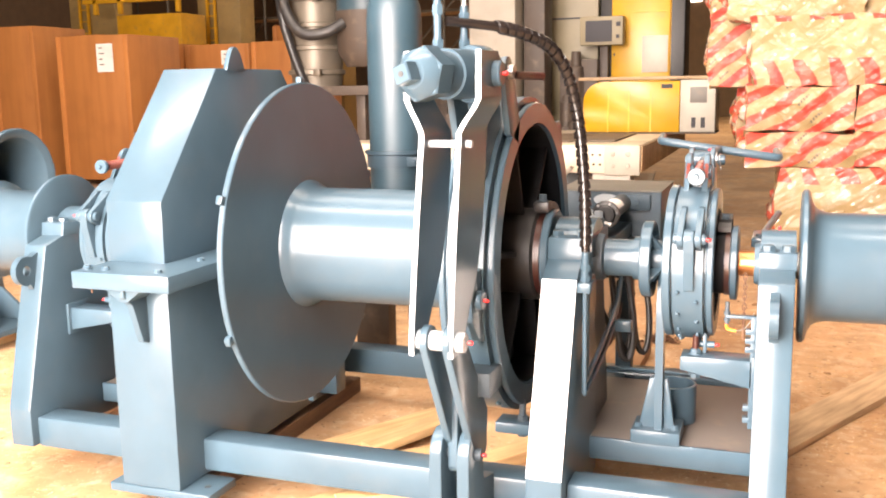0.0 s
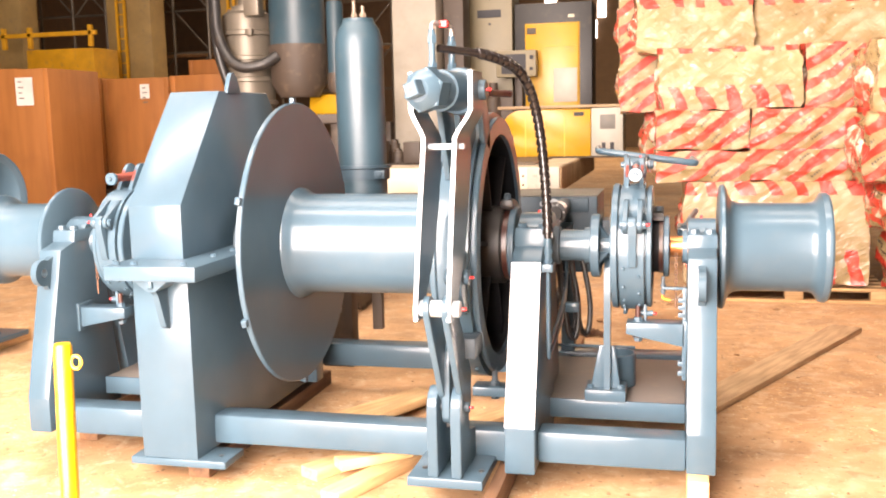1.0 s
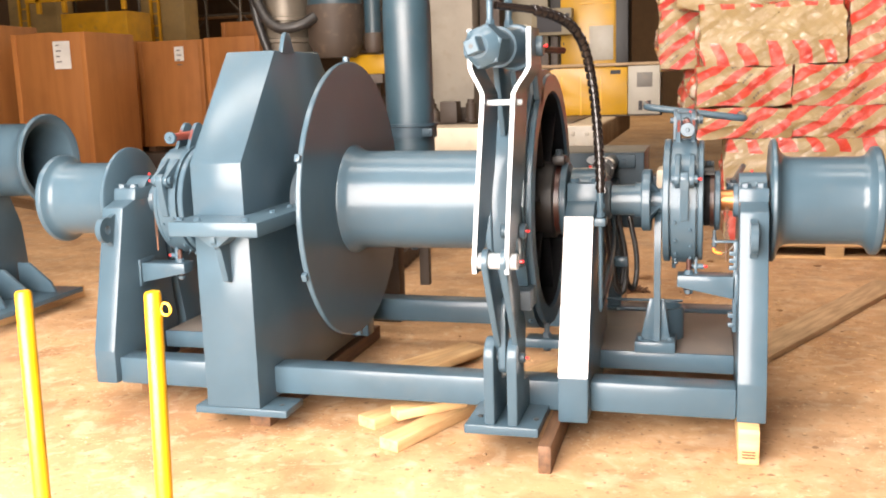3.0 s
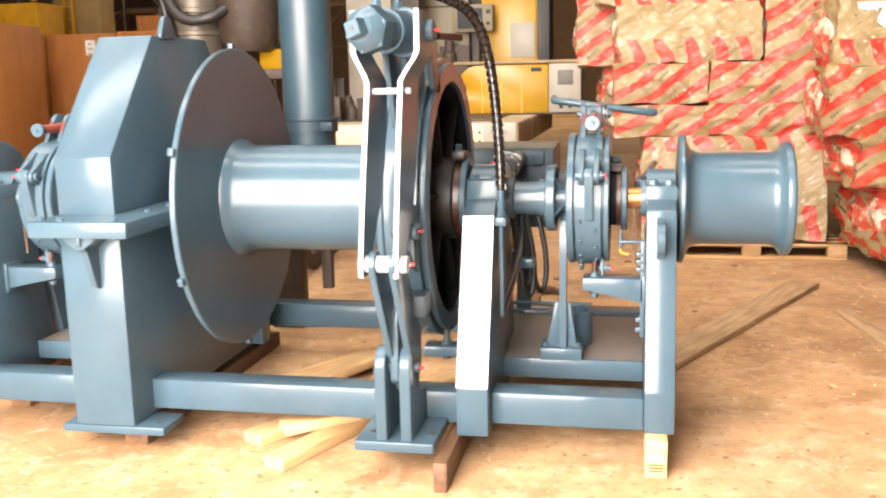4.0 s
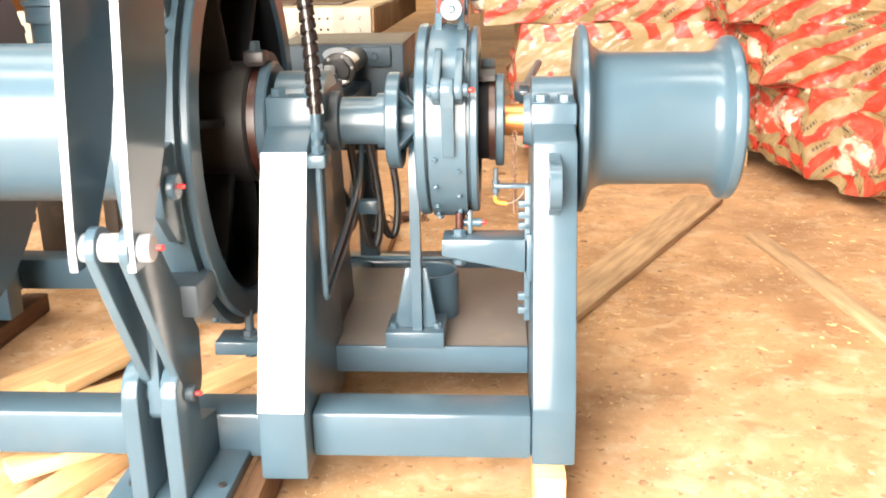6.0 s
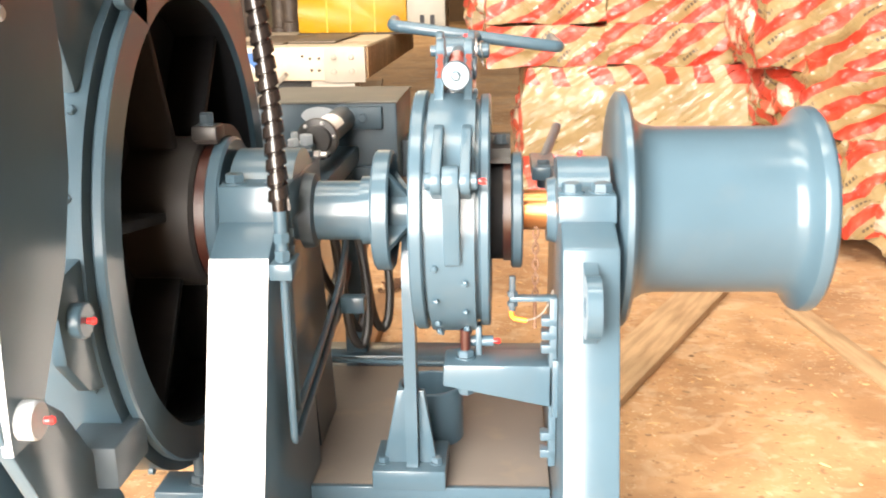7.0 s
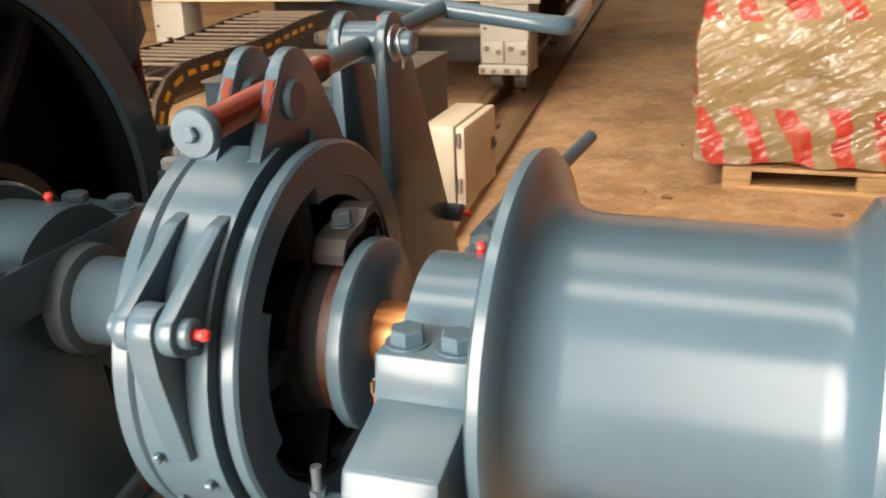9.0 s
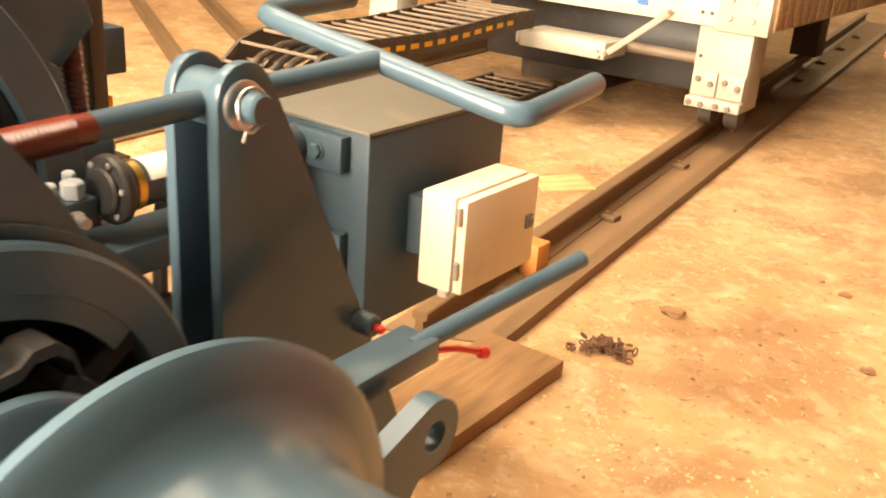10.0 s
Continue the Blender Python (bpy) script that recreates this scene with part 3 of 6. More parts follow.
    bolt(bm, (-0.317, 3.418, 1.274), (0, -1, 0), 0.010, 0.009, False)
    P("end_bolt", bm, M_blue, spindle)
    bm = BM()
    tube(bm, [(-0.545, 4.42, 1.35), (-0.532, 4.25, 1.345), (-0.525, 4.215, 1.343), (-0.50, 4.205, 1.340), (-0.297, 4.205, 1.311), (-0.095, 4.205, 1.283), (-0.072, 4.216, 1.280), (-0.070, 4.25, 1.281), (-0.082, 4.42, 1.291)], 0.0165, 16, 1)
    P("tee_handle", bm, M_blue, spindle)
    for x in (-0.390, -0.312):
        bm = BM()
        prism(bm, [(3.92, 0.60), (3.92, 1.29)] + arc(3.964, 1.294, 0.044, 170, 15, 8) + [(4.075, 1.17), (4.205, 0.90), (4.34, 0.60)], "x", x, x + 0.018, 0.003)
        P("trunnion_plate", bm, M_blue)
    bm = BM()
    turned(bm, [(-0.405, 0.0), (-0.405, 0.014), (-0.371, 0.014), (-0.371, 0.034), (-0.313, 0.034), (-0.313, 0.014), (-0.2845, 0.014), (-0.2845, 0.019), (-0.262, 0.019), (-0.258, 0.016), (-0.258, 0.0)], "x", (3.957, 1.289), 28)
    trun = P("trunnion", bm, M_blue)
    bm = BM()
    rod(bm, (-0.41, 4.178, 0.932), (-0.262, 4.178, 0.932), 0.017, seg=20, bev=0.003)
    pivot = P("plate_pin", bm, M_dark)
    nipple(pivot, (-3.005 + 0.262 if mirror else -0.262, 4.178, 0.932), (-1 if mirror else 1, 0, 0))
    bm = BM()
    clip = [Vector((-0.277 + 0.003 * math.sin(2 * t), 3.957 + 0.0215 * math.cos(t), 1.286 + 0.026 * math.sin(t))) for t in [2 * math.pi * j / 20 for j in range(20)]]
    sweep(bm, [ring(p, clip[(j + 1) % 20] - clip[j - 1], 0.0020, 8) for j, p in enumerate(clip)], closed=True)
    tube(bm, [(-0.276, 3.948, 1.266), (-0.272, 3.938, 1.252)], 0.0022, 8, 0)
    P("ring_clip", bm, M_steel, trun)
    bm = BM()
    turned(bm, [(-0.2935, 0.014), (-0.2935, 0.029), (-0.2925, 0.030), (-0.2895, 0.030), (-0.2885, 0.029), (-0.2885, 0.014)], "x", (3.957, 1.289), 28, closed=True)
    P("washer", bm, M_steel, trun)
    nipple(trun, (-3.005 + 0.316 if mirror else -0.316, 3.962, 1.314), (0, 0, 1))
    # clutch lever behind the bearing
    bm = BM()
    tube(bm, [(-0.115, 4.07, 0.995), (-0.063, 4.41, 1.032)], 0.0135, 14, 0)
    box(bm, (-0.152, 3.88, 0.972), (-0.090, 4.10, 1.006), 0.004)
    P("clutch_lever", bm, M_blue)
    bm = BM()
    rod(bm, (-0.122, 3.93, 0.945), (-0.122, 3.93, 1.018), 0.016, seg=20, bev=0.003)
    P("lever_pivot", bm, M_dark)
    bm = BM()
    tube(bm, [(-0.120, 4.06, 0.978), (-0.108, 4.14, 0.972), (-0.098, 4.212, 0.940)], 0.005, 8, 1)
    rod(bm, (-0.099, 4.206, 0.942), (-0.096, 4.222, 0.936), 0.009, seg=12, bev=0.003)
    P("red_valve_handle", bm, M_red, label="thin red valve handle")
    # inner shaft with coupling flange
    bm = BM()
    turned(bm, [(-0.69, 0.0), (-0.69, 0.066), (-0.535, 0.066), (-0.535, 0.076), (-0.505, 0.076), (-0.505, 0.052), (-0.36, 0.050), (-0.36, 0.0)], seg=56)
    P("shaft", bm, M_blue)
    bm = BM()
    turned(bm, [(-0.505, 0.05), (-0.505, 0.128), (-0.500, 0.134), (-0.470, 0.134), (-0.466, 0.128), (-0.472, 0.11), (-0.49, 0.09), (-0.49, 0.05)], closed=True, seg=72)
    cf = P("coupling_flange", bm, M_blue)
    for k in range(4):
        bm = BM()
        prism(bm, [(0.05, -0.49), (0.115, -0.49), (0.118, -0.47), (0.05, -0.43)], "y", -0.008, 0.008, 0.002)
        for v in bm.verts:
            a, r = radians(90 * k + 35), v.co.x
            y, x = v.co.y, v.co.z
            v.co = Vector((x, SY + r * math.cos(a) - y * math.sin(a), SZ + r * math.sin(a) + y * math.cos(a)))
        P("flange_rib", bm, M_blue, cf)
    # brake anchor arm on the column
    bm = BM()
    prism(bm, [(-0.11, 0.672), (-0.35, 0.672), (-0.352, 0.625), (-0.11, 0.575)], "y", 3.40, 3.50, 0.004)
    arm = P("anchor_arm", bm, M_blue)
    bm = BM()
    box(bm, (-0.122, 3.385, 0.56), (-0.108, 3.515, 0.69), 0.003)
    P("arm_pad", bm, M_blue, arm)
    bm = BM()
    rod(bm, (-0.305, 3.45, 0.585), (-0.305, 3.45, 0.735), 0.011, seg=12)
    P("anchor_stud", bm, M_rustred, arm)
    bm = BM()
    bolt(bm, (-0.305, 3.45, 0.672), (0, 0, 1), 0.018, 0.018)
    P("nut", bm, M_blue, arm)
    bm = BM()
    bolt(bm, (-0.305, 3.45, 0.606), (0, 0, -1), 0.018, 0.018)
    P("nut", bm, M_blue, arm)
    bm = BM()
    box(bm, (-0.283, 3.46, 0.60), (-0.270, 3.49, 0.74), 0.003)
    rod(bm, (-0.295, 3.475, 0.70), (-0.245, 3.475, 0.70), 0.012, seg=16)
    link_end = P("band_end_link", bm, M_blue, arm)
    nipple(link_end, (-3.005 + 0.245 if mirror else -0.245, 3.475, 0.70), (-1 if mirror else 1, 0, 0))
    # sensor bracket, rod guide and hanging chain on the column's inner side
    if not mirror:
        bm = BM()
        box(bm, (-0.128, 3.40, 0.44), (-0.112, 3.435, 0.82), 0.002)
        box(bm, (-0.21, 3.405, 0.812), (-0.112, 3.43, 0.822), 0.002)
        for z in (0.46, 0.50, 0.70, 0.73, 0.76):
            box(bm, (-0.145, 3.40, z), (-0.112, 3.432, z + 0.018), 0.002)
        br = P("sensor_bracket", bm, M_blue)
        bm = BM()
        rod(bm, (-0.205, 3.417, 0.79), (-0.205, 3.417, 0.865), 0.007, seg=12)
        rod(bm, (-0.205, 3.417, 0.800), (-0.205, 3.417, 0.810), 0.011, seg=6)
        rod(bm, (-0.205, 3.417, 0.822), (-0.205, 3.417, 0.832), 0.011, seg=6)
        P("sensor", bm, M_dark, br)
        bm = BM()
        tube(bm, [(-0.207, 3.417, 0.79), (-0.205, 3.417, 0.772), (-0.175, 3.417, 0.768)], 0.0055, 10)
        P("sensor_plug", bm, M_orange, br, "orange sensor plug")
        bm = BM()
        tube(bm, [(-0.175, 3.417, 0.768), (-0.15, 3.417, 0.775), (-0.13, 3.42, 0.80), (-0.12, 3.43, 0.83)], 0.0018, 6)
        P("sensor_cable", bm, M_grey, br)
    bm = BM()
    for k in range(9):
        z, flat = 0.935 - 0.017 * k, k % 2
        pts = [Vector((-0.155 + (0 if flat else 0.006 * math.cos(t)), 3.50 + (0.006 * math.cos(t) if flat else 0), z + 0.0135 * math.sin(t))) for t in [2 * math.pi * j / 12 for j in range(12)]]
        rings = []
        for j, p in enumerate(pts):
            n = (pts[(j + 1) % 12] - pts[j - 1]).normalized()
            rings.append(ring(p, n, 0.0022, 6))
        sweep(bm, rings, closed=True)
    rod(bm, (-0.155, 3.50, 0.72), (-0.155, 3.50, 0.785), 0.004, seg=8)
    P("chain", bm, M_chain)
    # deck with the strap post and a short pipe socket
    bm = BM()
    box(bm, (-0.80, 3.585, 0.272), (-0.112, 4.33, 0.286), 0.003)
    deck = P("deck_plate", bm, M_deck, label="dusty grey deck plate")
    bm = BM()
    box(bm, (-0.80, 3.567, 0.205), (-0.112, 3.583, 0.289), 0.003)
    P("deck_lip", bm, M_blue, deck)
    bm = BM()
    box(bm, (-0.535, 3.555, 0.287), (-0.36, 3.72, 0.338), 0.004)
    post = P("strap_foot", bm, M_blue)
    for x0, x1 in ((-0.512, -0.455), (-0.383, -0.425)):
        bm = BM()
        prism(bm, [(x0, 0.338), (x1, 0.338), (x1, 0.525), ((x0 + 2 * x1) / 3, 0.525)], "y", 3.60, 3.618, 0.002)
        P("gusset", bm, M_blue, post)
    bm = BM()
    path = [(3.605, 0.335), (3.60, 0.60), (3.60, 0.80), (3.62, 0.88), (3.66, 0.92)]
    rows = []
    for p in rounded([(-0.44, *q) for q in path], 2):
        rows.append([p + Vector((dx, dy, 0)) for dx, dy in ((-0.014, -0.03), (0.014, -0.03), (0.014, 0.03), (-0.014, 0.03))])
    sweep(bm, rows)
    P("strap", bm, M_blue, post)
    for x in (-0.512, -0.383):
        bm = BM()
        bolt(bm, (x, 3.60, 0.338), (0, 0, 1), 0.013, 0.016)
        P("bolt", bm, M_blue, post)
    bm = BM()
    turned(bm, [(0.287, 0.086), (0.432, 0.086), (0.435, 0.083), (0.435, 0.078), (0.432, 0.075), (0.30, 0.075), (0.295, 0.0)], "z", (-0.415, 3.86), 40)
    P("pipe_socket", bm, M_blue)
    bm = BM()
    rod(bm, (-0.80, 4.10, 0.40), (-0.34, 4.02, 0.42), 0.0075, seg=12)
    P("link_rod", bm, M_blue)


def winch():
    w = thing("mooring_winch", (-1.5, SY, 0.07), "large blue-grey painted mooring winch with drum, gearbox and brakes", "winch", "winches")

    def P(name, bm, material=M_blue, parent=w, label=""):
        return part(name, bm, material, parent, label)

    # base frame
    for x0, x1, zt in ((-2.90, -2.353, 0.264), (-2.102, -0.807, 0.262), (-0.686, -0.11, 0.268)):
        bm = BM()
        box(bm, (x0, 3.17, zt - 0.128), (x1, 3.30, zt), 0.012)
        P("front_beam", bm)
    bm = BM()
    box(bm, (-2.99, 4.42, 0.158), (0.0, 4.55, 0.286), 0.012)
    P("rear_beam", bm)
    for x0, x1 in ((-2.985, -2.885), (-0.80, -0.69), (-0.105, -0.005), (-2.32, -2.10)):
        bm = BM()
        box(bm, (x0, 3.96, 0.16), (x1, 4.42, 0.28), 0.008)
        P("cross_beam", bm)
    end_unit(w, False)
    end_unit(w, True)
    # main bearing column with white front
    bm = BM()
    prism(bm, main_leg(0.115), "x", -0.807, -0.686, 0.005)
    col = P("bearing_column", bm)
    bm = BM()
    prism(bm, rear_leg(0.115), "x", -0.805, -0.70, 0.004)
    P("rear_leg", bm, M_blue, col)
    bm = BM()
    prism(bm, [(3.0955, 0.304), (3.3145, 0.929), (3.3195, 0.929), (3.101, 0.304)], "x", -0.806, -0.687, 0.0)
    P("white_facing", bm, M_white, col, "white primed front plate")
    bearing(w, -0.808, -0.664, lift=0.022)
    bm = BM()
    turned(bm, [(-0.666, 0.0), (-0.666, 0.085), (-0.640, 0.082), (-0.635, 0.07), (-0.635, 0.0)], seg=48)
    P("shaft_seal", bm, M_dark)
    # rope drum
    bm = BM()
    turned(bm, [(-1.83, 0.06), (-1.83, 0.255), (-1.818, 0.252), (-1.80, 0.238), (-1.77, 0.225), (-1.10, 0.222), (-1.05, 0.222), (-1.05, 0.06)], seg=96)
    drum = P("drum_barrel", bm)
    bm = BM()
    turned(bm, [(-1.852, 0.05), (-1.852, 0.632), (-1.848, 0.636), (-1.832, 0.636), (-1.828, 0.632), (-1.828, 0.05)], closed=True, seg=128)
    fl = P("drum_flange", bm, M_blue, drum)
    for a in (158, 203, 20, 320, 90, 270):
        bm = BM()
        d = Vector((0, math.cos(radians(a)), math.sin(radians(a))))
        box(bm, (-0.012, 0.0, -0.016), (0.012, 0.026, 0.016), 0.004, Matrix.Translation(Vector((-1.845, SY, SZ)) + d * 0.632) @ Matrix.Rotation(radians(a), 4, "X"))
        P("rope_cleat", bm, M_blue, fl)
    bm = BM()
    turned(bm, [(-2.10, 0.0), (-2.10, 0.15), (-1.852, 0.15), (-1.852, 0.0)], seg=48)
    P("drum_hub", bm, M_dark, drum)
    # brake drum with its inner disc and hub
    bm = BM()
    turned(bm, [(-1.075, 0.10), (-1.075, 0.565), (-1.070, 0.57), (-1.055, 0.57), (-1.05, 0.565), (-1.05, 0.535), (-0.915, 0.535), (-0.915, 0.548), (-0.911, 0.552), (-0.897, 0.552), (-0.893, 0.548), (-0.893, 0.478), (-0.91, 0.47), (-1.03, 0.47), (-1.03, 0.10)], closed=True, seg=128)
    bd = P("brake_drum", bm)
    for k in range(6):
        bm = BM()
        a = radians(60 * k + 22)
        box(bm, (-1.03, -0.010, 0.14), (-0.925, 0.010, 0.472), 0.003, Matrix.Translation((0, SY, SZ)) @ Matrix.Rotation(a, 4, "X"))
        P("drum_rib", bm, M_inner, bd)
    # Added liner again: shade put into its near-black colour.
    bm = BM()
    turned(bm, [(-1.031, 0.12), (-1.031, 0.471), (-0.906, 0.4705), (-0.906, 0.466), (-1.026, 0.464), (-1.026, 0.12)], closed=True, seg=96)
    P("drum_shade_liner", bm, M_inner, bd)
    bm = BM()
    turned(bm, [(-1.03, 0.0), (-1.03, 0.168), (-0.880, 0.168), (-0.872, 0.160), (-0.872, 0.0)], seg=64)
    P("clutch_hub", bm, M_black)
    bm = BM()
    turned(bm, [(-0.872, 0.0), (-0.872, 0.152), (-0.848, 0.150), (-0.848, 0.0)], seg=64)
    P("greased_ring", bm, M_rustred)
    bm = BM()
    turned(bm, [(-0.848, 0.0), (-0.848, 0.160), (-0.844, 0.166), (-0.822, 0.166), (-0.817, 0.160), (-0.817, 0.0)], seg=64)
    P("clutch_disc", bm)
    bm = BM()
    sweep(bm, [[Vector((x, SY + r * math.cos(radians(a)), SZ + r * math.sin(radians(a)))) for x, r in ((-0.885, 0.170), (-0.885, 0.194), (-0.836, 0.194), (-0.836, 0.170))] for a in range(-40, 111, 10)])
    box(bm, (-0.888, SY - 0.075, SZ + 0.168), (-0.832, SY - 0.01, SZ + 0.200), 0.005)
    fork = P("shift_fork", bm, M_black)
    bm = BM()
    bolt(bm, (-0.86, SY - 0.045, SZ + 0.200), (0, 0, 1), 0.016, 0.026)
    P("bolt", bm, M_dark, fork)
    # brake band
    bm = BM()
    sweep(bm, [[Vector((x, SY + r * math.cos(radians(a)), SZ + r * math.sin(radians(a)))) for x, r in ((-1.045, 0.537), (-1.045, 0.572), (-0.922, 0.572), (-0.922, 0.537))] for a in range(135, 496, 3)])
    band = P("brake_band", bm)
    for a in (150, 165, 200, 215, 235):
        bm = BM()
        d = Vector((0, math.cos(radians(a)), math.sin(radians(a))))
        bolt(bm, Vector((-0.945, SY, SZ)) + d * 0.572, d, 0.009, 0.012, False)
        P("bolt", bm, M_blue, band)
    for x in (-1.025, -0.960):
        bm = BM()
        prism(bm, [(3.30, 1.40), (3.10, 1.28), (2.985, 1.55)] + arc(3.04, 1.60, 0.055, 170, 40, 8) + [(3.28, 1.52)], "x", x, x + 0.022, 0.003)
        P("band_lug", bm, M_blue, band)
    bm = BM()
    prism(bm, [(3.24, 1.42), (3.17, 1.60)] + arc(3.22, 1.62, 0.05, 170, 20, 8) + [(3.36, 1.46), (3.34, 1.38)], "x", -0.915, -0.893, 0.003)
    lug2 = P("band_lug", bm, M_blue, band)
    bm = BM()
    rod(bm, (-0.98, 3.22, 1.62), (-0.872, 3.22, 1.62), 0.024, seg=20, bev=0.003)
    P("pin", bm, M_steel, lug2)
    bm = BM()
    rod(bm, (-0.872, 3.225, 1.61), (-0.80, 3.30, 1.605), 0.013, seg=12)
    P("pin_handle", bm, M_rustred, lug2)
    for x in (-1.01, -0.955):
        bm = BM()
        prism(bm, [(3.98, 1.38), (4.06, 1.43)] + arc(4.13, 1.38, 0.05, 120, -20, 8) + [(4.20, 1.27), (4.13, 1.20), (4.08, 1.24)], "x", x, x + 0.02, 0.003)
        P("rear_band_lug", bm, M_blue, band)
    bm = BM()
    rod(bm, (-0.955, 4.180, 0.90), (-0.960, 4.165, 1.29), 0.018, seg=14)
    for k in range(36):
        c = Vector((-0.955, 4.180, 0.91)).lerp(Vector((-0.960, 4.165, 1.28)), k / 36)
        rod(bm, c, c + Vector((0, 0, 0.005)), 0.0208, 0.018, 14)
    rs = P("rear_band_screw", bm, M_thread)
    bm = BM()
    box(bm, (-0.995, 4.135, 1.02), (-0.918, 4.215, 1.068), 0.006)
    P("screw_nut", bm, M_blue, rs)
    # release cylinder on top of the links
    CX, CZ = -0.938, 1.612
    skew = Matrix.Translation((CX, 2.90, 0)) @ Matrix.Rotation(radians(-14), 4, "Z") @ Matrix.Translation((-CX, -2.90, 0))

    def K(name, bm, material=M_blue, parent=None):
        bmesh.ops.transform(bm, matrix=skew, verts=bm.verts[:])
        return P(name, bm, material, parent or cyl)

    bm = BM()
    turned(bm, [(2.745, 0.0), (2.745, 0.058), (2.752, 0.064), (2.80, 0.064), (2.80, 0.072), (2.93, 0.072), (2.93, 0.082), (2.938, 0.085), (2.99, 0.085), (2.998, 0.08), (2.998, 0.0)], "y", (CX, CZ), 48)
    cyl = K("release_cylinder", bm, M_blue, w)
    bm = BM()
    rod(bm, (CX, 2.672, CZ), (CX, 2.744, CZ), 0.078, seg=6, bev=0.005, flat=0.75)
    K("large_nut", bm)
    bm = BM()
    turned(bm, [(2.640, 0.0), (2.640, 0.040), (2.645, 0.046), (2.668, 0.066), (2.672, 0.068), (2.672, 0.0)], "y", (CX, CZ), 32)
    K("spindle_sleeve", bm)
    bm = BM()
    rod(bm, (CX, 2.590, CZ), (CX, 2.642, CZ), 0.036, seg=4, bev=0.005, flat=0.45)
    K("square_end", bm)
    bm = BM()
    rod(bm, (CX, 2.5885, CZ), (CX, 2.60, CZ), 0.008, seg=16)
    K("centre_hole", bm, M_black)
    for x, d in ((-1.096, 0.05), (-0.808, -0.05)):
        bm = BM()
        rod(bm, (x, 2.86, CZ), (x + d, 2.86, CZ), 0.036, seg=28, bev=0.004)
        P("trunnion", bm, M_blue, cyl)
    nipple(w, (-0.808, 2.86, CZ), (1, 0, 0))
    for x, top, y in ((-1.005, 1.83, 2.87), (-0.955, 1.81, 2.96)):
        bm = BM()
        rod(bm, (x, y, CZ + 0.06), (x, y, CZ + 0.10), 0.018, seg=6)
        rod(bm, (x, y, CZ + 0.09), (x, y, top), 0.012, seg=14)
        rod(bm, (x, y, top - 0.05), (x, y, top - 0.02), 0.017, seg=6)
        P("pipe_riser", bm, M_blue, cyl)
    bm = BM()
    tube(bm, [(-1.005, 2.87, 1.82), (-1.005, 2.87, 1.85), (-0.985, 2.90, 1.852), (-0.955, 2.96, 1.85), (-0.955, 2.96, 1.80)], 0.009, 10)
    P("cross_pipe", bm, M_steel, cyl)
    bm = BM()
    box(bm, (-0.985, 2.90, 1.838), (-0.955, 2.94, 1.862), 0.004)
    P("valve_lever", bm, M_red, cyl, "small red valve lever")
    # joggled side links and toggle below
    for foot, edge, wide in ((-1.054, -1.007, -1.050), (-0.933, -0.897, -0.840)):
        thick = 0.016
        outline = [(foot, 0.80), (foot, 0.84), (foot * 0.6 + edge * 0.4, 1.08), (edge, 1.43), (edge, 1.455), (wide, 1.535), (wide, 1.56), (wide, 1.675)]
        rows = []
        for x, z in rounded([(p[0], 0, p[1]) for p in outline], 1) and [(v.x, v.z) for v in rounded([(p[0], 0, p[1]) for p in outline], 1)]:
            f = (z - 0.80) / 0.875
            y0, y1 = 2.735 - 0.01 * math.sin(f * math.pi), 2.815 + min(0.155, 0.55 * (z - 0.80)) - max(0.0, 0.22 * (z - 1.35))
            rows.append([Vector((x - thick / 2, y0, z)), Vector((x + thick / 2, y0, z)), Vector((x + thick / 2, y1, z)), Vector((x - thick / 2, y1, z))])
        bm = BM()
        sweep(bm, rows)
        lk = P("side_link", bm, M_blue)
        bm = BM()
        sweep(bm, [[q + Vector((0, -0.0012, 0)) for q in (r[0], r[1])] + [q + Vector((0, 0.001, 0)) for q in (r[1], r[0])] for r in rows])
        P("link_edge", bm, M_edge, lk, "bare bright plate edge")
    for z, r, x1 in ((1.418, 0.011, -0.885), (0.842, 0.030, -0.912)):
        bm = BM()
        rod(bm, (-1.066 if z < 1 else -1.014, 2.77, z), (x1 + 0.014, 2.77, z), r, seg=24, bev=0.003)
        P("cross_pin", bm, M_edge)
    nipple(w, (-0.891, 2.77, 0.842), (1, 0, 0))
    for x0, x1 in ((-1.028, -1.005), (-0.958, -0.935)):
        bm = BM()
        prism(bm, arc(2.77, 0.842, 0.045, 50, 200, 8) + [(2.80, 0.70), (2.93, 0.47)] + arc(3.04, 0.425, 0.05, 205, 350, 8) + [(3.10, 0.53), (2.91, 0.79)], "x", x0, x1, 0.003)
        P("toggle_plate", bm)
    bm = BM()
    prism(bm, arc(2.972, 0.40, 0.045, 200, 340, 8) + [(3.03, 0.62), (2.97, 0.66), (2.945, 0.60)], "x", -1.016, -0.986, 0.003)
    P("toggle_tongue", bm)
    for x0, x1 in ((-1.068, -1.028), (-0.976, -0.936)):
        bm = BM()
        prism(bm, [(2.897, 0.158), (2.897, 0.41)] + arc(2.972, 0.425, 0.075, 170, 10, 10) + [(3.047, 0.30), (3.17, 0.28), (3.17, 0.158)], "x", x0, x1, 0.005)
        P("clevis_plate", bm)
    bm = BM()
    rod(bm, (-1.080, 2.972, 0.418), (-0.915, 2.972, 0.418), 0.020, seg=20, bev=0.003)
    pin = P("clevis_pin", bm, M_dark)
    nipple(pin, (-0.915, 2.972, 0.418), (1, 0, 0))
    bm = BM()
    box(bm, (-1.150, 2.887, 0.120), (-0.854, 3.24, 0.158), 0.005)
